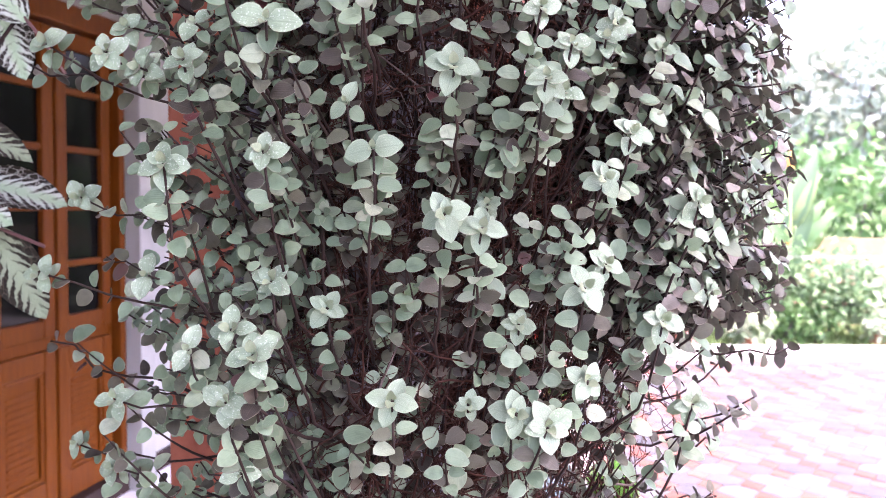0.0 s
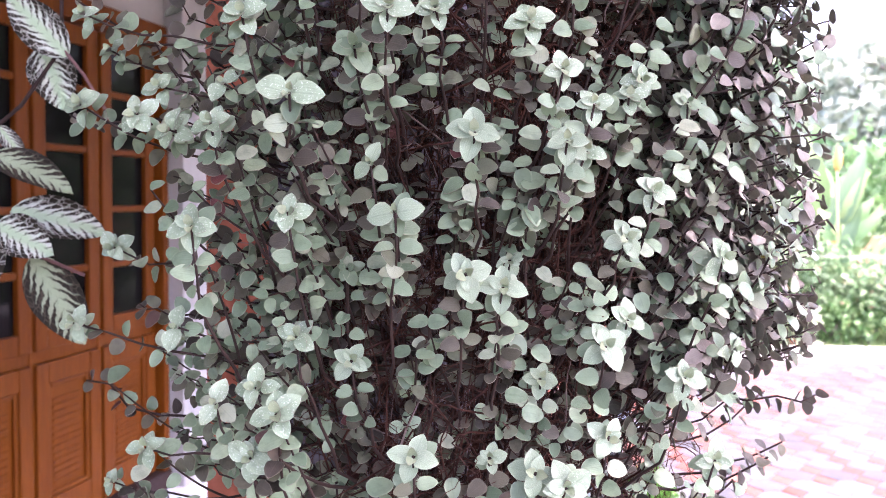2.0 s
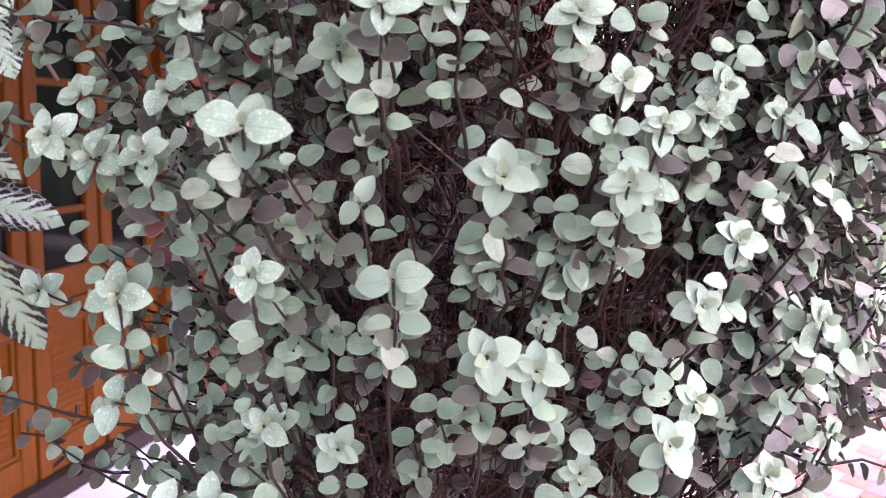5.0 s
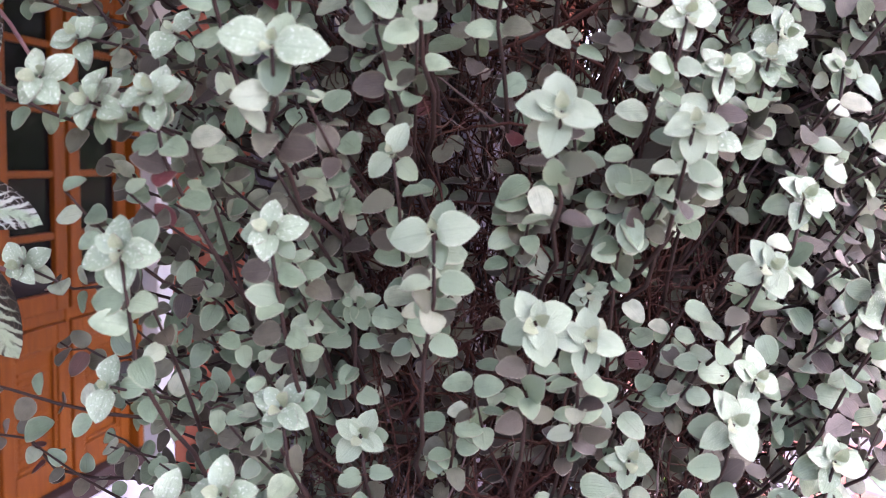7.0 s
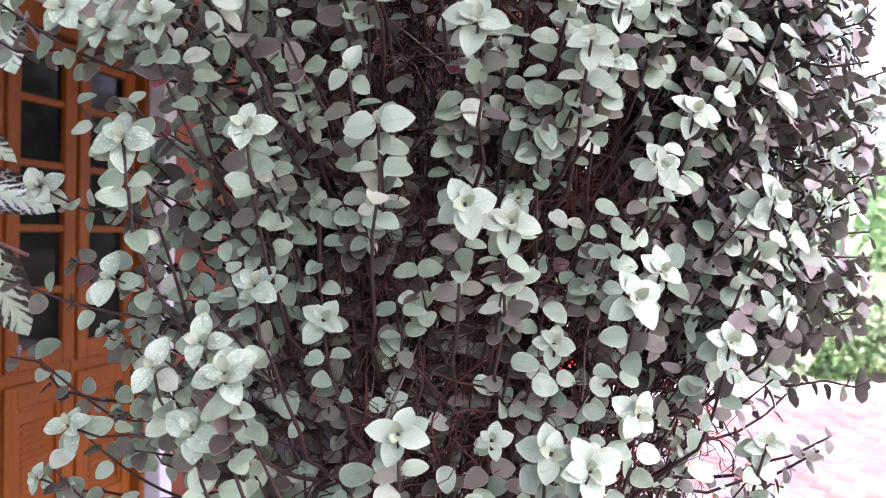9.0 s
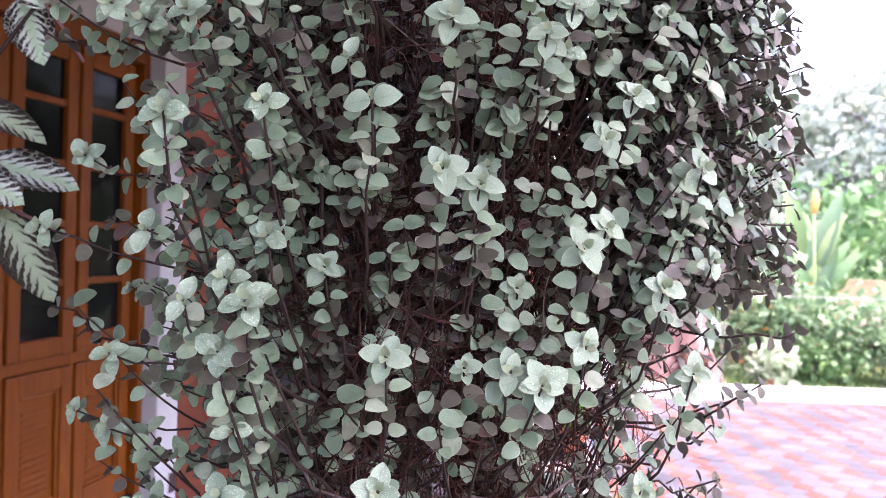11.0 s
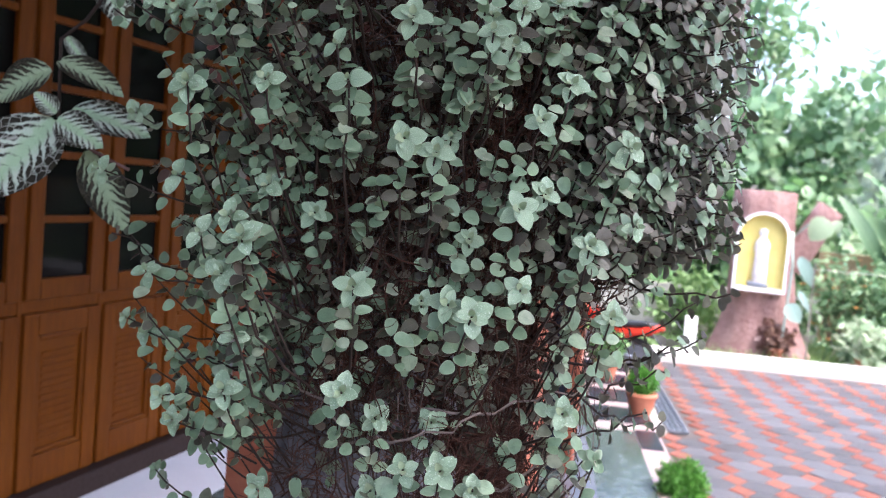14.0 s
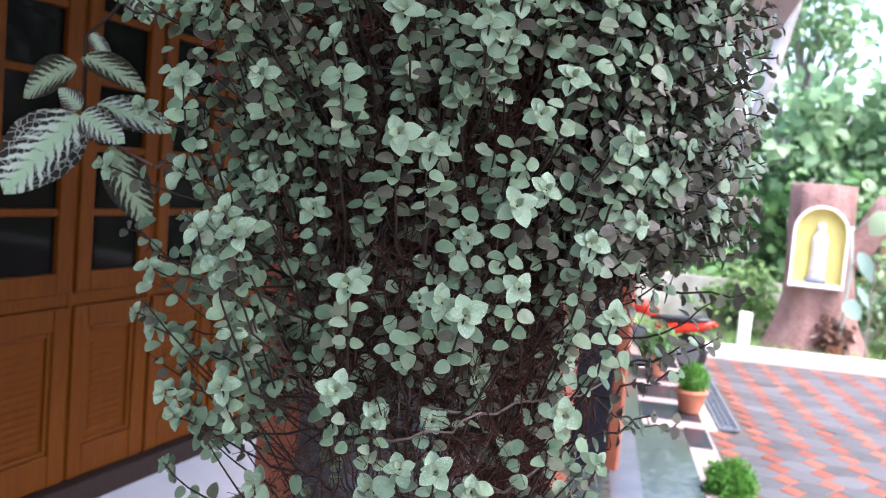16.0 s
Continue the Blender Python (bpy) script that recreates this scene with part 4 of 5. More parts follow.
tube("exhaust", [(0.14, 0.6, 0.3), (0.17, 0.2, 0.28), (0.18, -0.3, 0.36)], [0.02, 0.045, 0.05], CHROME, moto, 12, "steel exhaust pipe")
tube("swing_arm", [(0.08, 0.5, 0.36), (0.08, 0.0, 0.3)], 0.022, METAL, moto)
tube("swing_arm", [(-0.08, 0.5, 0.36), (-0.08, 0.0, 0.3)], 0.022, METAL, moto)
tube("stand", [(-0.08, 0.55, 0.3), (-0.22, 0.5, 0.01)], 0.012, METAL, moto)
# ---- vine round the pillar ----
AXIS = np.array((-0.165, 0.85, 0.0))
ROUGH = np.random.default_rng(31)
log_v, log_f = tube_arrays([(-0.338 + 0.006 * math.sin(0.5 * k), 1.168 + 0.004 * math.cos(k), 0.055 * k) for k in range(36)], [0.138 + 0.003 * math.sin(1.3 * k) for k in range(36)], 64)
ridge = np.repeat(ROUGH.normal(size=(9, 64)) * 0.0034, 4, axis=0)[:36] + ROUGH.normal(size=(36, 64)) * 0.0012
for k in range(36):
    ring = log_v[k * 64:(k + 1) * 64]
    mid = ring.mean(axis=0)
    log_v[k * 64:(k + 1) * 64] = mid + (ring - mid) * (1 + ridge[k] / 0.138)[:, None]
tagged(link_mesh("bark_log", log_v, log_f, BARK, None, True), "rough grey bark log standing upright against the pillar inside the vine", "log")
vine = thing("climbing_vine", "dense vine with rounded grey-green leaves clothing an upright log", "vine", pose(-0.165, 0.85, 1.0))
ORG = np.array((-0.165, 0.85, 1.0))
TIPS, LEAVES = [], []
# Shoot tips, a band of the vine at a time: degrees round the log, height, distance from its axis,
# turn of the upper leaf pair, leaf length in millimetres, habit (0 rosette, 1 open pair, 2 small and dull).
TIPS.append([
    (9.8, 1.574, 0.282, 20, 17, 0), (-33, 1.573, 0.356, 20, 14, 0), (22.4, 1.567, 0.283, 5, 19, 0), (5.2, 1.566, 0.325, 0, 18, 0), (-12.2, 1.566, 0.325, 20, 18, 0),
    (-40.5, 1.557, 0.321, 45, 15, 0), (-13.1, 1.551, 0.251, 5, 13, 2), (37.4, 1.55, 0.24, 90, 13, 2), (-0.7, 1.549, 0.288, 30, 19, 2), (26.4, 1.535, 0.293, 0, 17, 0),
    (41.7, 1.535, 0.27, 110, 16, 0), (-19.9, 1.527, 0.296, 50, 17, 1), (-27.4, 1.525, 0.319, 30, 15, 0), (38.8, 1.522, 0.274, 0, 15, 0), (49.8, 1.521, 0.278, 170, 13, 2),
    (32, 1.515, 0.282, 20, 15, 0), (-32.7, 1.511, 0.36, 15, 17, 0),
])
TIPS.append([
    (-3.2, 1.511, 0.358, -8, 21, 1), (27.3, 1.507, 0.268, 90, 15, 0), (-25.4, 1.504, 0.344, 120, 17, 0), (-15.9, 1.497, 0.33, 0, 17, 0), (-22.6, 1.494, 0.328, 50, 17, 0),
    (-21.7, 1.493, 0.334, 70, 17, 0), (14.7, 1.491, 0.321, -5, 19, 0), (18.8, 1.491, 0.254, 70, 14, 2), (26.3, 1.488, 0.304, 8, 17, 0), (27.6, 1.486, 0.291, -30, 17, 0),
    (31.1, 1.483, 0.281, -5, 16, 0), (0.9, 1.473, 0.277, 50, 16, 1), (40.8, 1.457, 0.291, -22, 18, 0), (-5.8, 1.451, 0.259, 60, 13, 2), (5.6, 1.441, 0.306, -8, 20, 1),
    (-7.6, 1.44, 0.311, 95, 18, 0), (-16.2, 1.431, 0.346, 5, 20, 0),
])
TIPS.append([
    (35.7, 1.425, 0.296, 120, 16, 0), (63.9, 1.411, 0.31, 60, 13, 2), (51.7, 1.41, 0.305, 135, 18, 0), (-40.4, 1.41, 0.321, 120, 16, 0), (22.4, 1.407, 0.241, 20, 12, 0),
    (-10.3, 1.404, 0.25, 90, 14, 2), (14.2, 1.401, 0.291, 115, 20, 0), (-4.6, 1.4, 0.251, 100, 15, 2), (19.4, 1.392, 0.283, 2, 19, 0), (39.7, 1.366, 0.273, -20, 17, 0),
    (-38.4, 1.356, 0.354, 5, 15, 0), (-26.9, 1.356, 0.307, 85, 19, 1), (-9.2, 1.355, 0.286, 152, 19, 0), (33.4, 1.352, 0.292, 130, 20, 0), (53.6, 1.345, 0.31, 100, 15, 0),
    (-3.7, 1.334, 0.252, 150, 17, 0), (-9.8, 1.328, 0.329, 95, 18, 0),
])
TIPS.append([
    (46.3, 1.326, 0.297, -20, 18, 0), (27.4, 1.323, 0.249, -15, 16, 0), (-6.6, 1.314, 0.335, 20, 20, 0), (-17.4, 1.31, 0.317, 58, 19, 1), (36, 1.285, 0.278, 45, 17, 0),
    (3.8, 1.282, 0.218, 10, 14, 1), (-10.8, 1.281, 0.327, 160, 20, 0), (7.6, 1.278, 0.285, -8, 20, 0), (22.9, 1.273, 0.306, 90, 19, 0), (14.7, 1.27, 0.194, 45, 12, 2),
    (-30, 1.269, 0.323, 5, 16, 0), (19.1, 1.267, 0.249, 0, 13, 0), (50.1, 1.267, 0.309, 0, 19, 0), (26.2, 1.266, 0.316, 18, 20, 0), (-36.2, 1.238, 0.26, 30, 16, 1),
    (-10.4, 1.233, 0.219, 12, 12, 2), (-13.1, 1.224, 0.292, 8, 17, 1),
])
TIPS.append([
    (57.6, 1.211, 0.22, 60, 13, 2), (-53.9, 1.207, 0.311, 60, 13, 0), (-40.1, 1.205, 0.299, 85, 17, 0), (34.4, 1.199, 0.213, 45, 14, 2), (7.1, 1.191, 0.288, -25, 20, 0),
    (46.1, 1.18, 0.282, 70, 18, 0), (-15.2, 1.176, 0.291, 20, 20, 0), (11.3, 1.158, 0.233, 145, 17, 0), (-30.2, 1.156, 0.302, 70, 15, 0), (23.8, 1.155, 0.217, 120, 16, 0),
    (-25.6, 1.139, 0.302, 195, 17, 0), (53.5, 1.137, 0.289, 120, 14, 2), (24.2, 1.134, 0.29, 30, 18, 0), (18.2, 1.126, 0.267, 20, 17, 0), (31.9, 1.107, 0.257, 90, 18, 0),
    (-5.9, 1.101, 0.295, 60, 19, 0), (11.8, 1.097, 0.243, 20, 19, 0),
])
TIPS.append([
    (-47.4, 1.058, 0.275, 60, 13, 2),
])
# Full-grown leaves that stand free: degrees, height, distance, length in millimetres, way the tip points.
LEAVES.append([
    (-15.9, 1.579, 0.23, 16, -80), (46.5, 1.575, 0.27, 16, 0), (33.3, 1.57, 0.26, 14, -90), (-35, 1.564, 0.31, 14, 200), (6.8, 1.563, 0.24, 14, -90),
    (-27.3, 1.557, 0.3, 13, -10), (41, 1.556, 0.27, 13, 0), (44.5, 1.551, 0.275, 17, 0), (2.7, 1.55, 0.275, 15, -10), (21.7, 1.548, 0.28, 17, 180),
    (39.3, 1.547, 0.265, 13, -10), (24, 1.546, 0.28, 16, 80), (-29.7, 1.544, 0.31, 12, 170), (9.9, 1.543, 0.26, 15, 0), (-6.9, 1.542, 0.26, 15, 200),
    (-26.2, 1.542, 0.29, 12, 170), (24.6, 1.542, 0.214, 9, -50), (-2.1, 1.54, 0.27, 17, 180), (-17.2, 1.54, 0.29, 15, 20), (3, 1.539, 0.265, 19, 50),
])
LEAVES.append([
    (-5.1, 1.53, 0.25, 16, -60), (4.1, 1.529, 0.282, 11, 40), (17.9, 1.529, 0.21, 9, -60), (4.8, 1.527, 0.235, 20, -30), (16.5, 1.526, 0.265, 13, -50),
    (19.4, 1.52, 0.27, 13, -20), (36.3, 1.516, 0.27, 13, -80), (39.1, 1.516, 0.255, 12, 0), (53.3, 1.512, 0.285, 18, -25), (0.5, 1.512, 0.262, 18, 20),
    (56.6, 1.511, 0.3, 20, 5), (-0.8, 1.51, 0.241, 21, -90), (31.6, 1.508, 0.267, 11, -40), (12.2, 1.506, 0.25, 15, 200), (68.6, 1.504, 0.253, 20, 10),
    (0.9, 1.504, 0.272, 10, 20), (21.2, 1.502, 0.252, 15, 0), (45.6, 1.501, 0.298, 15, -20), (39, 1.5, 0.266, 13, -30), (47, 1.5, 0.285, 13, -20),
])
LEAVES.append([
    (37.2, 1.499, 0.265, 13, -20), (-4.2, 1.497, 0.28, 14, 50), (17.7, 1.497, 0.27, 14, 0), (38.9, 1.497, 0.249, 10, -30), (-3.3, 1.496, 0.315, 8, 30),
    (50.8, 1.488, 0.29, 14, -30), (46.6, 1.482, 0.28, 14, -10), (44.9, 1.481, 0.287, 15, -5), (-14, 1.479, 0.307, 15, 0), (-4.1, 1.479, 0.295, 9, 45),
    (-7.3, 1.478, 0.27, 14, 10), (42.8, 1.476, 0.265, 14, 0), (22.1, 1.475, 0.275, 13, 180), (4.3, 1.475, 0.22, 14, 60), (50.5, 1.474, 0.231, 11, -20),
    (-15.8, 1.472, 0.288, 16, 20), (59.2, 1.471, 0.293, 22, -30), (48.1, 1.47, 0.283, 17, -15), (56.6, 1.469, 0.3, 17, -20), (47.3, 1.468, 0.285, 15, -20),
])
LEAVES.append([
    (-7.8, 1.468, 0.296, 9, 30), (30.8, 1.467, 0.283, 14, -60), (27.3, 1.467, 0.293, 10, 0), (-21.8, 1.466, 0.283, 15, 160), (-10.9, 1.466, 0.275, 14, 190),
    (22.4, 1.463, 0.274, 16, -80), (23.7, 1.463, 0.275, 17, 0), (12.4, 1.459, 0.265, 16, 200), (26.7, 1.459, 0.285, 17, -30), (16.4, 1.458, 0.254, 15, -20),
    (-25.2, 1.457, 0.329, 11, 30), (-19.9, 1.457, 0.318, 10, 30), (12.3, 1.453, 0.262, 16, 200), (15.1, 1.453, 0.27, 16, -80), (21, 1.441, 0.25, 16, -140),
    (32.3, 1.441, 0.246, 17, -40), (23.7, 1.439, 0.277, 16, -90), (21.9, 1.439, 0.25, 16, -120), (23.3, 1.439, 0.278, 16, -90), (-5.7, 1.437, 0.232, 10, -100),
])
LEAVES.append([
    (-10.3, 1.436, 0.247, 10, -90), (15.1, 1.435, 0.224, 13, 180), (11.7, 1.434, 0.248, 14, 210), (-30.2, 1.431, 0.24, 14, -80), (6.8, 1.431, 0.286, 16, 5),
    (-6, 1.428, 0.297, 10, 10), (-8.1, 1.427, 0.295, 16, -90), (-0.4, 1.425, 0.25, 18, 180), (16.6, 1.421, 0.228, 15, -70), (46.5, 1.418, 0.262, 16, 10),
    (-10.8, 1.417, 0.262, 15, -90), (-32.9, 1.417, 0.239, 11, 70), (5.3, 1.415, 0.258, 16, 5), (-12.3, 1.414, 0.279, 18, 180), (0.6, 1.405, 0.249, 17, 10),
    (50.5, 1.405, 0.288, 16, -110), (-18.2, 1.403, 0.327, 13, -130), (5, 1.403, 0.241, 19, 0), (31.7, 1.402, 0.274, 15, -20), (29.3, 1.396, 0.234, 14, -60),
])
LEAVES.append([
    (50.2, 1.396, 0.3, 16, -25), (-0.8, 1.394, 0.25, 16, -20), (3.5, 1.392, 0.254, 17, -20), (34.7, 1.392, 0.268, 16, 0), (48.7, 1.391, 0.267, 16, -80),
    (-14.3, 1.39, 0.256, 18, 180), (-8.7, 1.39, 0.266, 16, 0), (-8.7, 1.388, 0.247, 15, -20), (57.1, 1.385, 0.309, 17, -35), (31.1, 1.382, 0.231, 14, 20),
    (51.1, 1.381, 0.281, 16, 0), (-27.8, 1.38, 0.292, 11, -60), (32.2, 1.378, 0.255, 17, 0), (31.2, 1.377, 0.269, 12, 180), (45.7, 1.375, 0.257, 16, -75),
    (59.9, 1.373, 0.287, 19, 0), (-13.8, 1.373, 0.266, 8, 30), (35.2, 1.37, 0.267, 17, 0), (49.3, 1.369, 0.271, 17, -10), (10.5, 1.366, 0.264, 14, 0),
])
LEAVES.append([
    (-11.7, 1.365, 0.287, 10, 60), (7.2, 1.364, 0.251, 15, 180), (22.6, 1.363, 0.264, 14, 10), (20.1, 1.358, 0.276, 14, 20), (31.1, 1.356, 0.251, 17, -5),
    (46.4, 1.354, 0.258, 16, -35), (52.9, 1.349, 0.275, 17, -10), (23.6, 1.348, 0.249, 17, -60), (-10.1, 1.347, 0.243, 15, -80), (-14, 1.347, 0.287, 11, 10),
    (8.6, 1.342, 0.254, 14, 0), (3.9, 1.341, 0.241, 16, 150), (27.5, 1.341, 0.25, 16, -60), (14.4, 1.337, 0.216, 13, 0), (4.6, 1.32, 0.235, 16, -90),
    (23.1, 1.313, 0.254, 17, -10), (48.7, 1.305, 0.277, 16, -60), (26, 1.299, 0.253, 17, -15), (32.8, 1.299, 0.263, 16, 20), (-53.1, 1.299, 0.305, 21, 20),
])
LEAVES.append([
    (-7, 1.297, 0.338, 19, 200), (46.4, 1.297, 0.27, 17, 0), (18.7, 1.296, 0.233, 16, -30), (34, 1.283, 0.245, 16, 100), (-10.9, 1.28, 0.237, 18, -80),
    (50.9, 1.272, 0.228, 17, 200), (12.1, 1.271, 0.219, 14, -30), (-12.4, 1.27, 0.269, 17, 70), (-29.2, 1.267, 0.306, 18, 30), (6.1, 1.258, 0.273, 17, -60),
    (21.2, 1.258, 0.299, 16, -100), (52.3, 1.256, 0.253, 18, -95), (2, 1.25, 0.263, 20, 20), (-30.8, 1.25, 0.324, 15, 30), (-13.4, 1.246, 0.298, 15, 60),
    (-15.3, 1.242, 0.246, 16, -100), (-11.2, 1.241, 0.29, 16, 150), (13.2, 1.241, 0.236, 16, -90), (30.5, 1.24, 0.249, 16, -50), (-13.2, 1.24, 0.251, 16, -90),
])
LEAVES.append([
    (16.6, 1.237, 0.276, 18, -20), (53.3, 1.236, 0.255, 18, -40), (57.8, 1.229, 0.207, 18, 0), (0.6, 1.223, 0.24, 17, -95), (60.7, 1.222, 0.275, 18, -45),
    (-6.2, 1.221, 0.215, 18, 200), (-9, 1.22, 0.204, 19, 170), (0.4, 1.218, 0.184, 17, -20), (-13.3, 1.217, 0.211, 18, 0), (55.3, 1.214, 0.275, 18, -15),
    (17.6, 1.213, 0.243, 17, -95), (32.6, 1.213, 0.206, 17, 80), (-35.6, 1.209, 0.27, 16, 35), (-3.2, 1.207, 0.23, 17, -95), (46.8, 1.207, 0.183, 17, 0),
    (53.6, 1.199, 0.243, 19, -45), (6.2, 1.198, 0.203, 17, -15), (28.7, 1.198, 0.194, 18, 210), (-41.8, 1.198, 0.274, 19, 40), (31.7, 1.197, 0.203, 17, 190),
])
LEAVES.append([
    (4.9, 1.195, 0.189, 18, -10), (-42.4, 1.184, 0.297, 16, 30), (22.8, 1.183, 0.201, 17, -100), (50.5, 1.179, 0.206, 19, -95), (-40.6, 1.175, 0.266, 19, 40),
    (49.9, 1.174, 0.277, 17, -60), (-50.8, 1.173, 0.227, 18, -60), (-14.2, 1.172, 0.275, 18, 0), (50.1, 1.169, 0.23, 15, -60), (-13.5, 1.167, 0.234, 18, 60),
    (11.1, 1.163, 0.215, 17, -60), (-15, 1.162, 0.255, 17, -60), (-32.4, 1.161, 0.276, 18, 90), (-0.9, 1.155, 0.245, 20, 180), (-26.9, 1.155, 0.289, 16, 30),
    (42.6, 1.139, 0.236, 15, -85), (57.5, 1.139, 0.25, 17, -50), (4.6, 1.138, 0.206, 20, 210), (-24.5, 1.137, 0.278, 19, 70), (-25.4, 1.135, 0.231, 19, -100),
])
LEAVES.append([
    (42.3, 1.135, 0.205, 12, -90), (55.5, 1.133, 0.279, 16, -60), (-30.4, 1.123, 0.248, 17, -90), (59.5, 1.119, 0.215, 18, -85), (45.3, 1.117, 0.2, 17, -80),
    (34.3, 1.111, 0.261, 16, -20), (15.2, 1.108, 0.258, 19, 0), (44.7, 1.106, 0.231, 17, 170), (-32.5, 1.105, 0.21, 19, -95), (73.2, 1.102, 0.187, 20, -80),
    (-31.5, 1.102, 0.263, 20, -110), (-33.9, 1.097, 0.228, 17, -100), (-8.3, 1.093, 0.175, 19, -90), (58.2, 1.091, 0.225, 19, 0), (-5.9, 1.085, 0.235, 18, -90),
])
# Long twigs that stand clear of the mass: degrees, height, distance.
TWIGS = [
    (78, 1.585, 0.305), (94, 1.547, 0.335), (80, 1.469, 0.315), (88, 1.384, 0.306), (86, 1.196, 0.277), (92, 1.138, 0.277), (101, 1.266, 0.308),
    (84, 1.285, 0.335), (98, 1.598, 0.283), (80, 1.43, 0.33), (76, 1.335, 0.325), (90, 1.51, 0.335), (84, 1.32, 0.32), (82, 1.36, 0.33), (88, 1.235, 0.31),
    (74, 1.24, 0.30), (-56, 1.608, 0.332), (-56, 1.515, 0.34), (-58, 1.29, 0.33), (70, 1.17, 0.285), (62, 1.11, 0.25), (96, 1.43, 0.325),
]
rng = np.random.default_rng(7)
TOWARD = np.array((0.15, -0.93, 0.22))
UPZ = np.array((0, 0, 1.0))
VIEW_X = np.array((0.965, 0.262, 0.0))


def polar(deg, z, r):
    a = math.radians(deg)
    return AXIS + np.array((math.sin(a) * r, -math.cos(a) * r, z))


def outward(deg):
    a = math.radians(deg)
    return np.array((math.sin(a), -math.cos(a), 0.0))


def unit(v):
    return v / (np.linalg.norm(v) + 1e-12)


TOPS = [VINE_YOUNG, VINE_MATURE, VINE_OLD_SHADED, VINE_UNDER, VINE_BUD, VINE_YELLOW]
single = {}
for kind_ in (0, 1, 2, 4):
    for var in range(3):
        me = bpy.data.meshes.new("vine_leaf")
        form = VINE_V if kind_ in (0, 4) else ROUND_V
        sv = shaped_leaf(1.0, (0.80, 0.88, 0.76)[var] if kind_ in (0, 4) else (0.78, 0.86, 0.72)[var], (0.45, 0.28, 0.6)[var] if kind_ in (0, 4) else (0.2, 0.1, 0.3)[var], (0.2, 0.3, 0.1)[var], 0.02, form)
        me.from_pydata([tuple(q) for q in sv], [], VINE_TOP + VINE_LOW)
        me.materials.append(TOPS[kind_])
        me.materials.append(VINE_UNDER)
        me.polygons.foreach_set("material_index", np.array([0] * len(VINE_TOP) + [1] * len(VINE_LOW), dtype=np.int32))
        me.polygons.foreach_set("use_smooth", np.ones(len(me.polygons), dtype=bool))
        lay = me.uv_layers.new(name="UVMap")
        loop = np.empty(len(me.loops), dtype=np.int32)
        me.loops.foreach_get("vertex_index", loop)
        lay.data.foreach_set("uv", VINE_UV[loop].astype(np.float32).ravel())
        single[kind_, var] = me

foliage, stems = Heap(), Heap()
own = 0


def put_leaf(p, d, nrm, length, age, holder=None):
    """One leaf: an object of its own on a near shoot, otherwise into the joined foliage."""
    global own
    m3 = leaf_frame(d, nrm)
    if holder is not None and own < 300:
        own += 1
        ob = new("leaf", single[age, int(rng.integers(3))])
        ob.parent = holder
        mat = Matrix([[*row, 0] for row in (m3 * length)] + [[0, 0, 0, 1]])
        mat.translation = Vector(p - ORG)
        ob.matrix_local = mat
        return
    young = age in (0, 4)
    w = length * (rng.uniform(0.72, 0.88) if young else rng.uniform(0.70, 0.88))
    v = shaped_leaf(length, w, rng.uniform(0.2, 0.6) if young else rng.uniform(0.05, 0.32), rng.uniform(0.04, 0.26), 0.0004, VINE_V if young else ROUND_V) @ m3.T + p - ORG
    foliage.add(v, VINE_TOP + VINE_LOW, [age] * len(VINE_TOP) + [3] * len(VINE_LOW), VINE_UV)


def facing(deg):
    """The way a blade turns: outward, and towards the open side from which the light comes."""
    pull = 0.7 if deg < 42 else max(0.04, 0.7 - (deg - 42) * 0.03)
    return unit(outward(deg) * (1 - pull) + TOWARD * pull + UPZ * 0.16)


def stem_path(deg, z, r, kind):
    """A stem from the log's side up to the shoot tip."""
    tip, out = polar(deg, z, r), outward(deg)
    across = np.cross(UPZ, out)
    if kind == "twig":
        base = polar(deg + rng.uniform(-24, 12), z - rng.uniform(-0.02, 0.07), rng.uniform(0.14, 0.2))
        ctrl = base * 0.45 + tip * 0.55 - UPZ * rng.uniform(-0.01, 0.045) + across * rng.uniform(-0.04, 0.04)
    elif kind == "inner" and deg < -14:
        base = polar(deg * 0.8 + rng.uniform(-5, 5), z - rng.uniform(0.0, 0.05), r - rng.uniform(0.05, 0.075))
        ctrl = (base + tip) / 2 - UPZ * rng.uniform(0.0, 0.02) + across * rng.uniform(-0.01, 0.01)
    elif deg < -18:
        base = polar(deg * 0.5 + rng.uniform(-9, 9), z - rng.uniform(-0.01, 0.07), rng.uniform(0.12, 0.18))
        ctrl = polar(deg * 0.8 + rng.uniform(-6, 6), (z + base[2]) / 2 - rng.uniform(0.005, 0.035), r * rng.uniform(0.66, 0.86))
    else:
        drop = rng.uniform(0.09, 0.17)
        base = polar(deg * 0.92 + rng.uniform(-6, 6), z - drop, min(0.15 + 0.05 * rng.random(), r - 0.03))
        ctrl = polar(deg + rng.uniform(-3, 3), z - drop * 0.75, r - 0.02)
    path = bezier(base, ctrl, tip, 9)
    path[1:-1] += rng.normal(size=(7, 3)) * (0.0042 if kind == "twig" else 0.0019)
    return path


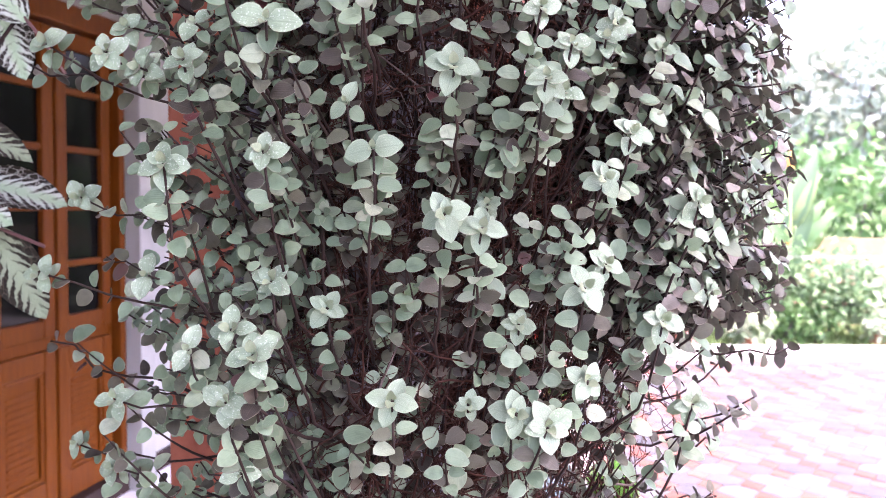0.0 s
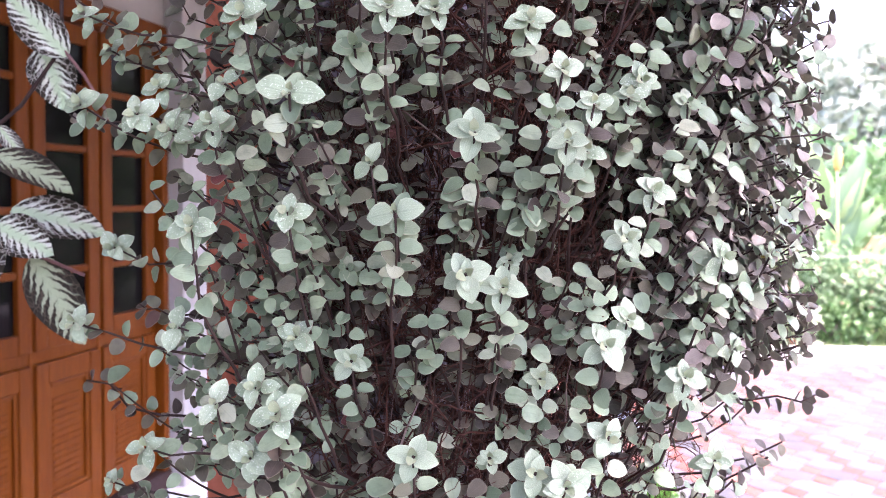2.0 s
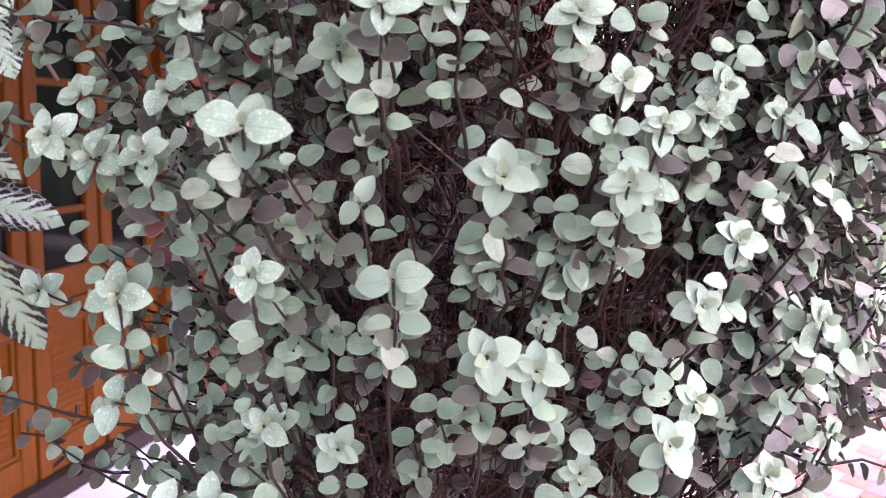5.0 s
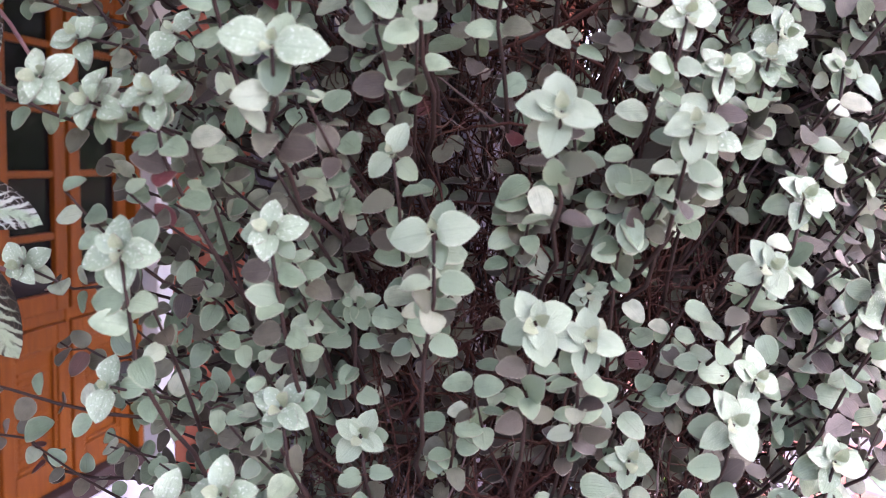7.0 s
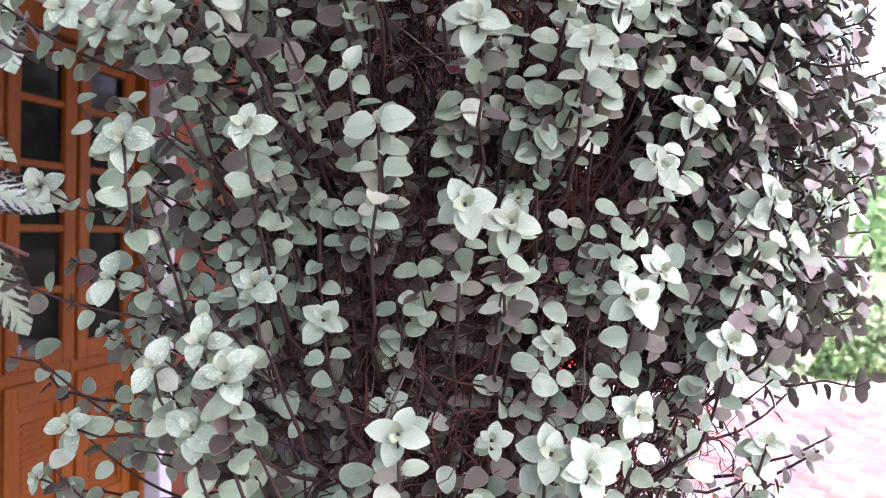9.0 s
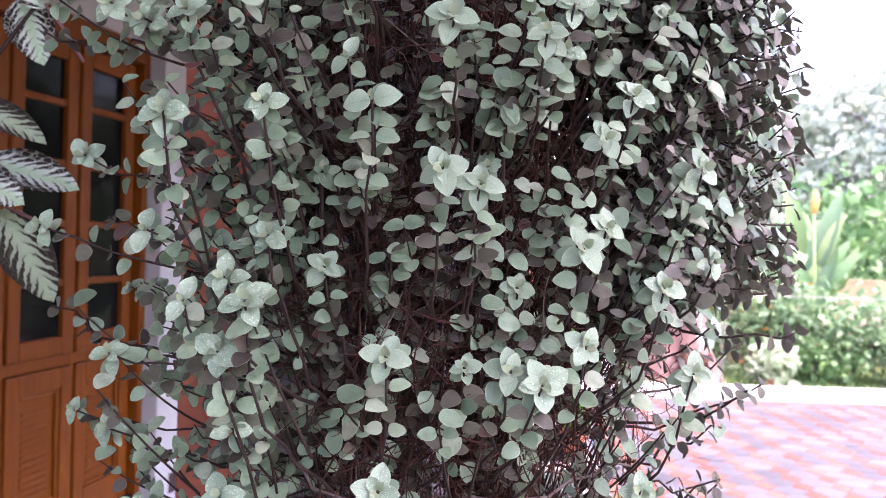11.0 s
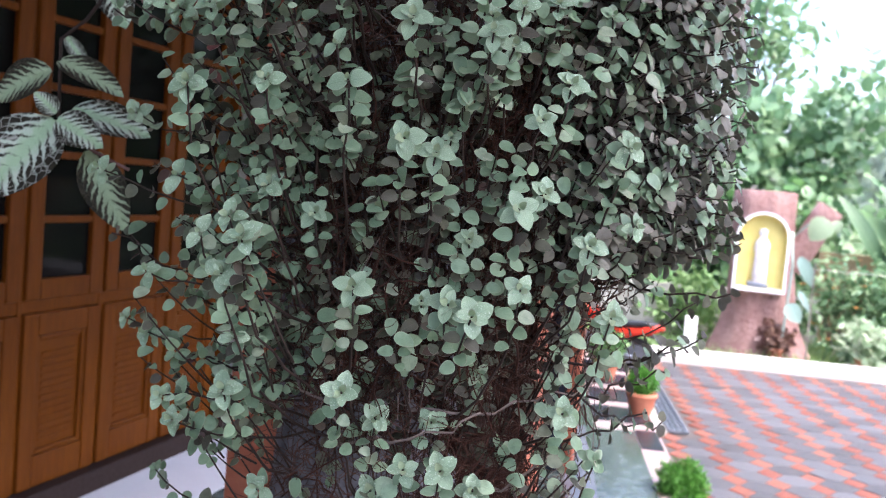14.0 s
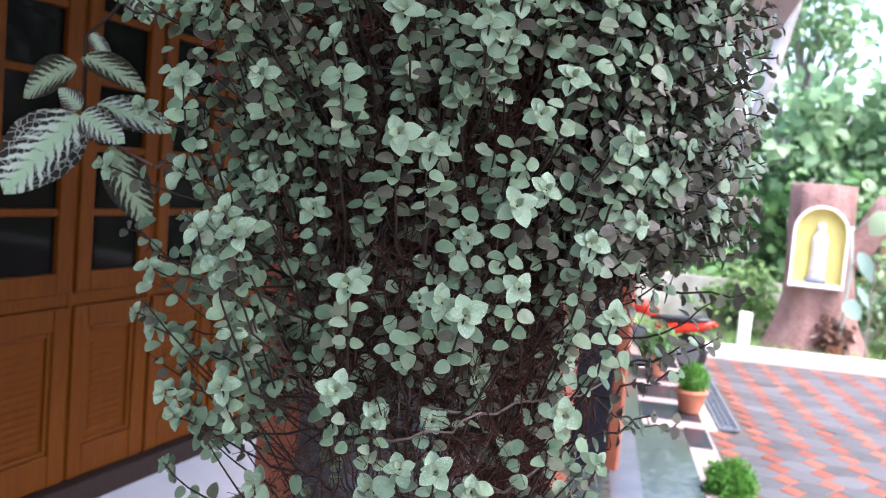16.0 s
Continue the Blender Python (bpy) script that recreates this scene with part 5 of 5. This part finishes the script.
def leaf_pairs(path, deg, kind, count, first, gap, size, ages, holder=None):
    """Opposite pairs down a stem, each pair turned a right angle from the last."""
    out = outward(deg)
    across = np.cross(UPZ, out)
    seg = np.cumsum(np.r_[0, np.linalg.norm(np.diff(path, axis=0), axis=1)])
    for k in range(count):
        at = seg[-1] - first - gap * k - rng.uniform(-0.002, 0.002)
        if at < seg[-1] * 0.18:
            break
        p = np.array([np.interp(at, seg, path[:, i]) for i in range(3)])
        i0 = int(np.clip(np.searchsorted(seg, at), 1, 8))
        tg = unit(path[i0] - path[i0 - 1])
        f1 = unit(across - tg * (across @ tg))
        f2 = np.cross(tg, f1)
        turn = (1.571 if k % 2 else 0.0) + rng.uniform(-0.5, 0.5)
        for s in (1, -1):
            if rng.random() < 0.1:
                continue
            rad = (math.cos(turn) * f1 + math.sin(turn) * f2) * s
            if kind == "twig":
                d = rad + UPZ * rng.uniform(-0.6, 0.05) + tg * 0.2
                nrm = tg * 1.0 + UPZ * 0.3 + rng.normal(size=3) * 0.24
                if p[2] > 1.36 or deg < 64:
                    nrm = tg * 0.3 + np.array((0.62, -0.3, 0.62)) + rng.normal(size=3) * 0.34
            else:
                if rad @ out < -0.5:
                    rad = rad - out * (rad @ out) * 1.3
                d = rad + out * 0.25 + UPZ * rng.uniform(-0.35, 0.1) + tg * 0.1
                nrm = facing(deg) + UPZ * 0.32 + rng.normal(size=3) * (0.5 if kind == "deep" else 0.34)
                flat = nrm - d * (nrm @ d) / (d @ d)
                if kind != "deep" and unit(flat) @ TOWARD < 0.3:
                    d, nrm = d - TOWARD * (d @ TOWARD) * 0.7, nrm + TOWARD * 0.8
            age = ages[int(rng.integers(len(ages)))]
            put_leaf(p + rad * 0.002, d, nrm, size * rng.uniform(0.82, 1.12), age, holder)


def add_stem(path, thick, own_object=False):
    sv, sf = tube_arrays(path - ORG, np.linspace(thick * 1.25, thick * 0.62, len(path)), 6)
    if own_object:
        return link_mesh("stem", sv, sf, VINE_STEM, vine, True)
    stems.add(sv, sf)
    return None


def shoot_tip(deg, z, r, spin, size, habit):
    """A leafy shoot tip: crossed pairs round a bud, or one open pair."""
    path = stem_path(deg, z, r, "tip")
    holder = add_stem(path, 0.0013 if deg > -18 else 0.0012, own < 300 and -16 < deg < 52 and 1.24 < z < 1.53)
    tip, axis = path[-1], unit(facing(deg) + rng.normal(size=3) * 0.10)
    e1 = unit(VIEW_X - axis * (VIEW_X @ axis))
    e2 = np.cross(axis, e1)
    ln = size * 0.00086
    dull = habit == 2
    if habit == 1:
        rings = ((spin, ln, 0.42, 0.0, 0), (spin + 80, ln * 0.3, 1.4, 0.0015, 4), (spin + 90, ln * 0.86, 0.2, -0.008, 1))
    else:
        rings = ((spin + 90, ln * 1.0, 0.22, -0.005, 1 if dull else 0), (spin, ln * 0.95, 0.46, -0.001, 1 if dull else 0), (spin + 85, ln * 0.46, 1.25, 0.001, 1 if dull else 4), (spin + 40, ln * 0.92, 0.05, -0.011, 1), (spin - 35, ln * 0.66, 0.8, 0.0, 1 if dull else 0))
    for turn, length, rise, lift, age in rings:
        for k in range(2):
            b = math.radians(turn + 180 * k) + rng.uniform(-0.3, 0.3)
            rad = math.cos(b) * e1 + math.sin(b) * e2
            if age == 4 or length < ln * 0.5:
                put_leaf(tip + rad * 0.001 + axis * lift, axis + rad * rng.uniform(0.4, 0.9), axis * 0.4 - rad, length * rng.uniform(0.9, 1.2), age, holder)
                continue
            put_leaf(tip + axis * lift + rad * 0.0012, rad + axis * rise * rng.uniform(0.5, 1.0) * 0.6, axis - rad * rise * 0.5 + rng.normal(size=3) * 0.1, length * rng.uniform(0.84, 1.1), age, holder)
    side = deg < -18
    leaf_pairs(path, deg, "tip", 4 if side else 3, 0.021, 0.0145 if side else 0.0135, 0.0145, (1, 1, 1, 2) if side else (1, 1, 2), holder)


def free_leaf(deg, z, r, size, way):
    """A full-grown leaf on a thin stem that runs down into the mass."""
    p, b = polar(deg, z, r), math.radians(way + 4)
    nrm = unit(facing(deg) + UPZ * (0.36 * abs(math.cos(b)) + 0.08) + rng.normal(size=3) * 0.2)
    d = math.cos(b) * VIEW_X + math.sin(b) * UPZ
    d = unit(d - nrm * (d @ nrm)) + nrm * rng.uniform(-0.15, 0.2)
    ln = size * 0.00100
    base = p - unit(d) * ln * 0.5
    # Close to the log the dark tone often stands in for inner shade.
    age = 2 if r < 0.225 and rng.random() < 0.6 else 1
    put_leaf(base, d, nrm, ln, age)
    foot = polar(deg + rng.uniform(-6, 6), z - rng.uniform(0.05, 0.1), max(0.12, r - rng.uniform(0.05, 0.09)))
    path = bezier(foot, base * 0.7 + foot * 0.3 - outward(deg) * 0.012 - UPZ * 0.02, base - nrm * 0.001, 9)
    add_stem(path, 0.0010)
    leaf_pairs(path, deg, "inner", 2, 0.016, 0.014, 0.0125, (1, 2))


# a few yellowing leaves on the open side
for deg, z, r, way in ((92, 1.446, 0.295, -75), (93, 1.421, 0.285, 10), (93, 1.40, 0.29, -40)):
    b = math.radians(way)
    put_leaf(polar(deg, z, r), math.cos(b) * VIEW_X + math.sin(b) * UPZ, TOWARD + rng.normal(size=3) * 0.5, 0.012, 5)
tips = [t for band in TIPS for t in band]
leaves = [t for band in LEAVES for t in band]
near_first = sorted(tips, key=lambda t: abs(t[0] - 14) + 90 * abs(t[1] - 1.4))
for t in near_first:
    shoot_tip(*t)
for t in leaves:
    free_leaf(*t)
taken = [polar(*t[:3]) for t in tips + leaves]


def crown(z, deg):
    """How far the mass reaches from the axis."""
    full = 0.262 + 0.012 * math.sin(0.09 * deg + 9 * z)
    if deg > 45:
        full += 0.038 * min(1.0, (deg - 45) / 30)
    return full if z > 1.3 else full - 0.075 * min(1.0, (1.3 - z) / 0.2) ** 1.3


def keep_clear(deg, z):
    """Where the mass is thin, the share of places left bare."""
    if deg < -16:
        return max(0.1, (-deg - 22) * 0.045) if z > 1.31 else 0.8 if z > 1.17 else 0.97
    if z < 1.21 and deg < 6:
        return 0.9
    if 55 < deg < 115 and z < 1.33:
        return 0.97
    if z < 1.19:
        return 0.9
    return (0.8 if deg > 18 else 0.6) if z < 1.27 else 0.0


def fill(count, kind, near, far, gap, lo, hi, d0, d1):
    """Further shoots in between, each clear of the ones before."""
    mine = list(taken) if kind in ("tip", "inner") else []
    for _ in range(count):
        deg, z = rng.uniform(d0, d1), rng.uniform(lo, hi)
        if rng.random() < keep_clear(deg, z):
            continue
        r = crown(z, deg) - rng.uniform(near, far)
        p = polar(deg, z, r)
        if mine and np.min(np.sum((np.array(mine) - p) ** 2, axis=1)) < gap * gap:
            continue
        mine.append(p)
        if kind == "tip":
            taken.append(p)
            shoot_tip(deg, z, r, rng.uniform(0, 180), rng.uniform(13, 18), 0 if rng.random() < 0.6 else 2)
            continue
        path = stem_path(deg, z, r, kind)
        add_stem(path, 0.0011 if kind == "twig" else 0.0009)
        if kind == "twig":
            leaf_pairs(path, deg, "twig", 7, 0.004, 0.0125, 0.0150, (1, 1, 3, 3) if deg > 60 else (1, 1, 3))
        else:
            # Deeper shoots get mostly the dark tone, as shade within the vine.
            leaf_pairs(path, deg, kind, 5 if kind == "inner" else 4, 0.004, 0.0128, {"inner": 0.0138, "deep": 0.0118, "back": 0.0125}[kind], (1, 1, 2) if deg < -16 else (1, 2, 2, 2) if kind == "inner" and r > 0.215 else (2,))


fill(900, "tip", -0.03, 0.0, 0.046, 1.60, 1.80, -60, 75)
fill(500, "tip", -0.02, 0.0, 0.055, 1.30, 1.80, -125, -66)
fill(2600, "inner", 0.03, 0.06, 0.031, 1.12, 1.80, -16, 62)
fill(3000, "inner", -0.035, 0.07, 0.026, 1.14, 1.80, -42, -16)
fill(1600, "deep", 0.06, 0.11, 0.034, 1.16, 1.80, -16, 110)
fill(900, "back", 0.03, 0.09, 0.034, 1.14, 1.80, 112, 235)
fill(5200, "twig", -0.03, 0.035, 0.024, 1.29, 1.80, 52, 112)
for t in TWIGS:
    path = stem_path(*t, "twig")
    add_stem(path, 0.0014)
    leaf_pairs(path, t[0], "twig", 8, 0.002, 0.0125, 0.0128, (1, 2, 2))
tagged(foliage.link("foliage", TOPS, vine), "rounded grey-green leaves, deeper in old brown ones with shade in their colour", kind="stuff")
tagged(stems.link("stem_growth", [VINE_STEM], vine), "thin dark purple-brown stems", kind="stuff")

# old bare stems and curling rootlets against the pillar
dry, hair, pale = Heap(), Heap(), Heap()
for _ in range(4200):
    deg, z = rng.uniform(-16, 95), rng.uniform(1.0, 1.72)
    r = rng.uniform(0.12, 0.232)
    if (z < 1.16 and deg < 22 and rng.random() < 0.7) or (deg > 56 and z < 1.24 and rng.random() < 0.8):
        continue
    if z < 1.2:
        r = min(r, 0.215)
    ln = rng.uniform(0.03, 0.2)
    p0, p2 = polar(deg, z, r), polar(deg + rng.normal() * 14, z + ln * rng.uniform(-0.3, 1.0), r + rng.uniform(-0.02, 0.015))
    path = bezier(p0, (p0 + p2) / 2 + rng.normal(size=3) * 0.024, p2, 9)
    path[1:-1] += rng.normal(size=(7, 3)) * 0.0008
    v, f = tube_arrays(path - ORG, np.linspace(0.001, 0.0004, 9) * rng.uniform(0.4, 1.15), 5)
    (pale if rng.random() < 0.05 else dry).add(v, f)
for _ in range(3200):
    deg, z = rng.uniform(-18, 75), rng.uniform(1.05, 1.72)
    if deg > 54 and z < 1.22:
        continue
    p = polar(deg, z, rng.uniform(0.18, 0.235))
    d = rng.normal(size=3) * (1, 0.6, 1) + (0, 0, -0.4)
    path = [p]
    for k in range(7):
        d = d + rng.normal(size=3) * 0.42
        d /= np.linalg.norm(d)
        path.append(path[-1] + d * 0.0065)
    v, f = tube_arrays(np.array(path) - ORG, 0.00034, 3)
    hair.add(v, f)
# dense roots and runners added on the pillar's face, in place of its shade
for _ in range(2600):
    x0, z0 = -0.121 - 0.15 * rng.random() ** 1.1, rng.uniform(0.70, 1.46)
    p0 = np.array((x0, COL[1] - rng.uniform(0.001, 0.012), z0))
    p2 = p0 + np.array((rng.normal() * 0.03, rng.uniform(-0.004, 0.0), rng.uniform(0.03, 0.16)))
    p2[0] = min(p2[0], -0.121)
    path = bezier(p0, (p0 + p2) / 2 + np.array((rng.normal() * 0.012, -0.004, 0)), p2, 7)
    path[:, 1] = np.minimum(path[:, 1], COL[1] - 0.001)
    v, f = tube_arrays(path - ORG, np.linspace(0.0024, 0.001, 7) * rng.uniform(0.5, 1.3), 5)
    dry.add(v, f)
# long bleached branches low down on the open side
for deg0, z0, deg1, z1 in ((18, 1.16, 66, 1.19), (-4, 1.12, 34, 1.17), (28, 1.09, 60, 1.13), (-22, 1.20, 6, 1.15)):
    p0, p2 = polar(deg0, z0, 0.2), polar(deg1, z1, 0.235)
    path = bezier(p0, (p0 + p2) / 2 + np.array((0.01, -0.03, -0.012)), p2, 10)
    path[1:-1] += rng.normal(size=(8, 3)) * 0.003
    v, f = tube_arrays(path - ORG, np.linspace(0.0017, 0.0009, 10), 7)
    pale.add(v, f)
tagged(pale.link("bleached_growth", [VINE_PALE], vine), "pale grey-brown dry branches", kind="stuff")
tagged(dry.link("dry_growth", [VINE_DRY], vine), "bare reddish-brown old stems, with roots added to darken the pillar as shade", kind="stuff")
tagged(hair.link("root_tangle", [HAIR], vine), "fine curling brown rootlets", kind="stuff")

# ---- hanging plant with silver-veined leaves ----
HX, HY, HZ = -0.705, 0.89, 1.42
hang = thing("hanging_plant", "trailing plant with dark leaves veined in silver green", "plant", pose(HX, HY, HZ))


def big_leaf(name, p, d, nrm, length, width, look_of=EPISCIA, fold=0.22, bend=0.25):
    """A quilted oval leaf with a scalloped rim."""
    nu, nv = 9, 15
    v, uv, top, low = [], [], [], []
    for layer in (0, 1):
        for j in range(nv):
            s = j / (nv - 1)
            w = (math.sin(math.pi * min(1, s ** 0.85 * 0.985 + 0.015)) ** 0.72) * width / 2 * (1 + 0.05 * math.sin(s * 44))
            for i in range(nu):
                u = 2 * i / (nu - 1) - 1
                quilt = 0.02 * width * math.sin(20 * (s - 0.35 * abs(u))) * (1 - u * u)
                v.append((u * w, s * length, fold * abs(u) * w - bend * s * s * length + quilt - layer * 0.0012 * (1 - u * u)))
                uv.append((0.5 + 0.5 * u * w / (width / 2), s))
    k = nu * nv
    for j in range(nv - 1):
        for i in range(nu - 1):
            a = j * nu + i
            top.append((a, a + 1, a + nu + 1, a + nu))
            low.append((k + a, k + a + nu, k + a + nu + 1, k + a + 1))
    m3 = leaf_frame(np.array(d, dtype=float), np.array(nrm, dtype=float))
    return link_mesh(name, np.array(v) @ m3.T + np.array(p), top + low, [look_of, EPISCIA_UNDER], hang, True, [0] * len(top) + [1] * len(low), uv)


big_leaf("leaf", (-0.004, -0.002, -0.008), (-0.30, -0.60, -0.74), (0.383, -0.829, 0.407), 0.142, 0.104, EPISCIA, 0.2, 0.1)
big_leaf("leaf", (-0.022, 0.007, 0.059), (-0.764, -0.470, -0.442), (0.183, -0.844, 0.504), 0.084, 0.066, EPISCIA_SAGE)
big_leaf("leaf", (-0.007, 0.003, 0.072), (0.936, 0.005, -0.27), (0.409, -0.653, 0.637), 0.103, 0.046, EPISCIA_SAGE, 0.3, 0.2)
big_leaf("leaf", (0.004, -0.009, 0.001), (-0.299, -0.713, 0.634), (0.287, -0.850, 0.441), 0.036, 0.030)
big_leaf("leaf", (0.013, -0.017, -0.007), (0.923, -0.117, -0.33), (0.306, -0.881, 0.360), 0.074, 0.050)
big_leaf("leaf", (0.002, 0.023, 0.009), (0.947, 0.240, -0.18), (0.209, -0.702, 0.681), 0.110, 0.062, EPISCIA, 0.2, 0.12)
big_leaf("leaf", (0.026, 0.027, -0.045), (0.482, 0.109, -0.869), (0.535, -0.845, -0.005), 0.120, 0.060, EPISCIA_SAGE, 0.2, 0.12)
big_leaf("leaf", (-0.009, 0.016, 0.106), (0.629, 0.174, -0.758), (0.573, -0.769, 0.283), 0.050, 0.022)
big_leaf("leaf", (0.071, 0.034, 0.187), (-0.638, -0.261, 0.725), (-0.095, -0.846, 0.525), 0.100, 0.050)
big_leaf("leaf", (0.023, 0.057, 0.204), (0.406, -0.155, -0.900), (0.287, -0.906, 0.310), 0.080, 0.056)
tube("stem", [(0.07, 0.03, 1.336), (0.068, 0.03, 0.6), (0.064, 0.034, 0.197), (0.02, 0.02, 0.13), (-0.008, 0.006, 0.10), (-0.005, 0.004, 0.06), (0.0, 0.0, -0.004)], 0.0024, VINE_STEM, hang, 7, "brown trailing stem")
tube("runner", [(0.064, 0.034, 0.197), (0.090, 0.036, 0.166), (0.118, 0.037, 0.125)], 0.002, EPISCIA_UNDER, hang, 6)
tube("runner", [(-0.002, 0.004, -0.012), (0.039, 0.022, -0.044), (0.087, 0.038, -0.066)], 0.0022, EPISCIA_UNDER, hang, 6)

# ---- pavers of the courtyard: red diamonds between grey hexagons ----
PA, PB, HW = 0.245, 0.205, 0.078  # pitch across and along, half width of a diamond


def paver_shape(points):
    """A paver with a joint round it and a worn rim."""
    pts = np.array(points)

    def ring(inset, z):
        rad = np.linalg.norm(pts, axis=1, keepdims=True)
        q = pts * (1 - inset / rad)
        return np.c_[q, np.full(len(pts), z)]

    k = len(pts)
    v = np.concatenate((ring(0.003, -0.018), ring(0.003, 0.006), ring(0.009, 0.011)))
    f = [tuple(range(2 * k, 3 * k))]
    for r in (0, 1):
        f += [(r * k + i, r * k + (i + 1) % k, (r + 1) * k + (i + 1) % k, (r + 1) * k + i) for i in range(k)]
    return v, f


shape = {
    0: paver_shape([(HW, 0), (0, PB / 2), (-HW, 0), (0, -PB / 2)]),
    1: paver_shape([(PA / 2, 0), (PA / 2 - HW, PB / 2), (HW - PA / 2, PB / 2), (-PA / 2, 0), (HW - PA / 2, -PB / 2), (PA / 2 - HW, -PB / 2)]),
}
paver_data = {}
for key, (nm, mt) in enumerate((("red_paver", PAVER_RED), ("grey_paver", PAVER_GREY))):
    me = bpy.data.meshes.new(nm)
    me.from_pydata([tuple(q) for q in shape[key][0]], [], shape[key][1])
    me.materials.append(mt)
    paver_data[key] = me
rng = np.random.default_rng(91)
rest = {0: Heap(), 1: Heap()}
laid = 0
for i in range(40):
    for j in range(-42, 21):
        for key, (a, c) in enumerate(((0.16 + i * PA, j * PB), (0.16 + (i + 0.5) * PA, (j + 0.5) * PB))):
            if not -8.5 < c < 3.96 or (a < 0.31 and 1.08 < c < 2.74):
                continue
            mm = COURT @ pose(a, c, -0.162 + rng.normal() * 0.0012, rng.normal() * 0.5, rng.normal() * 0.5, rng.normal() * 0.5)
            if a < 2.4 and -1.0 < c < 2.6 and laid < 300:
                laid += 1
                ob = new("paver", paver_data[key])
                ob.parent = pave
                ob.matrix_world = mm
            else:
                sv, sf = shape[key]
                m4 = np.array(mm)
                rest[key].add(sv @ m4[:3, :3].T + m4[:3, 3], sf)
for key, mt in ((0, PAVER_RED), (1, PAVER_GREY)):
    tagged(rest[key].link("pavers", [mt], pave, False), kind="stuff")
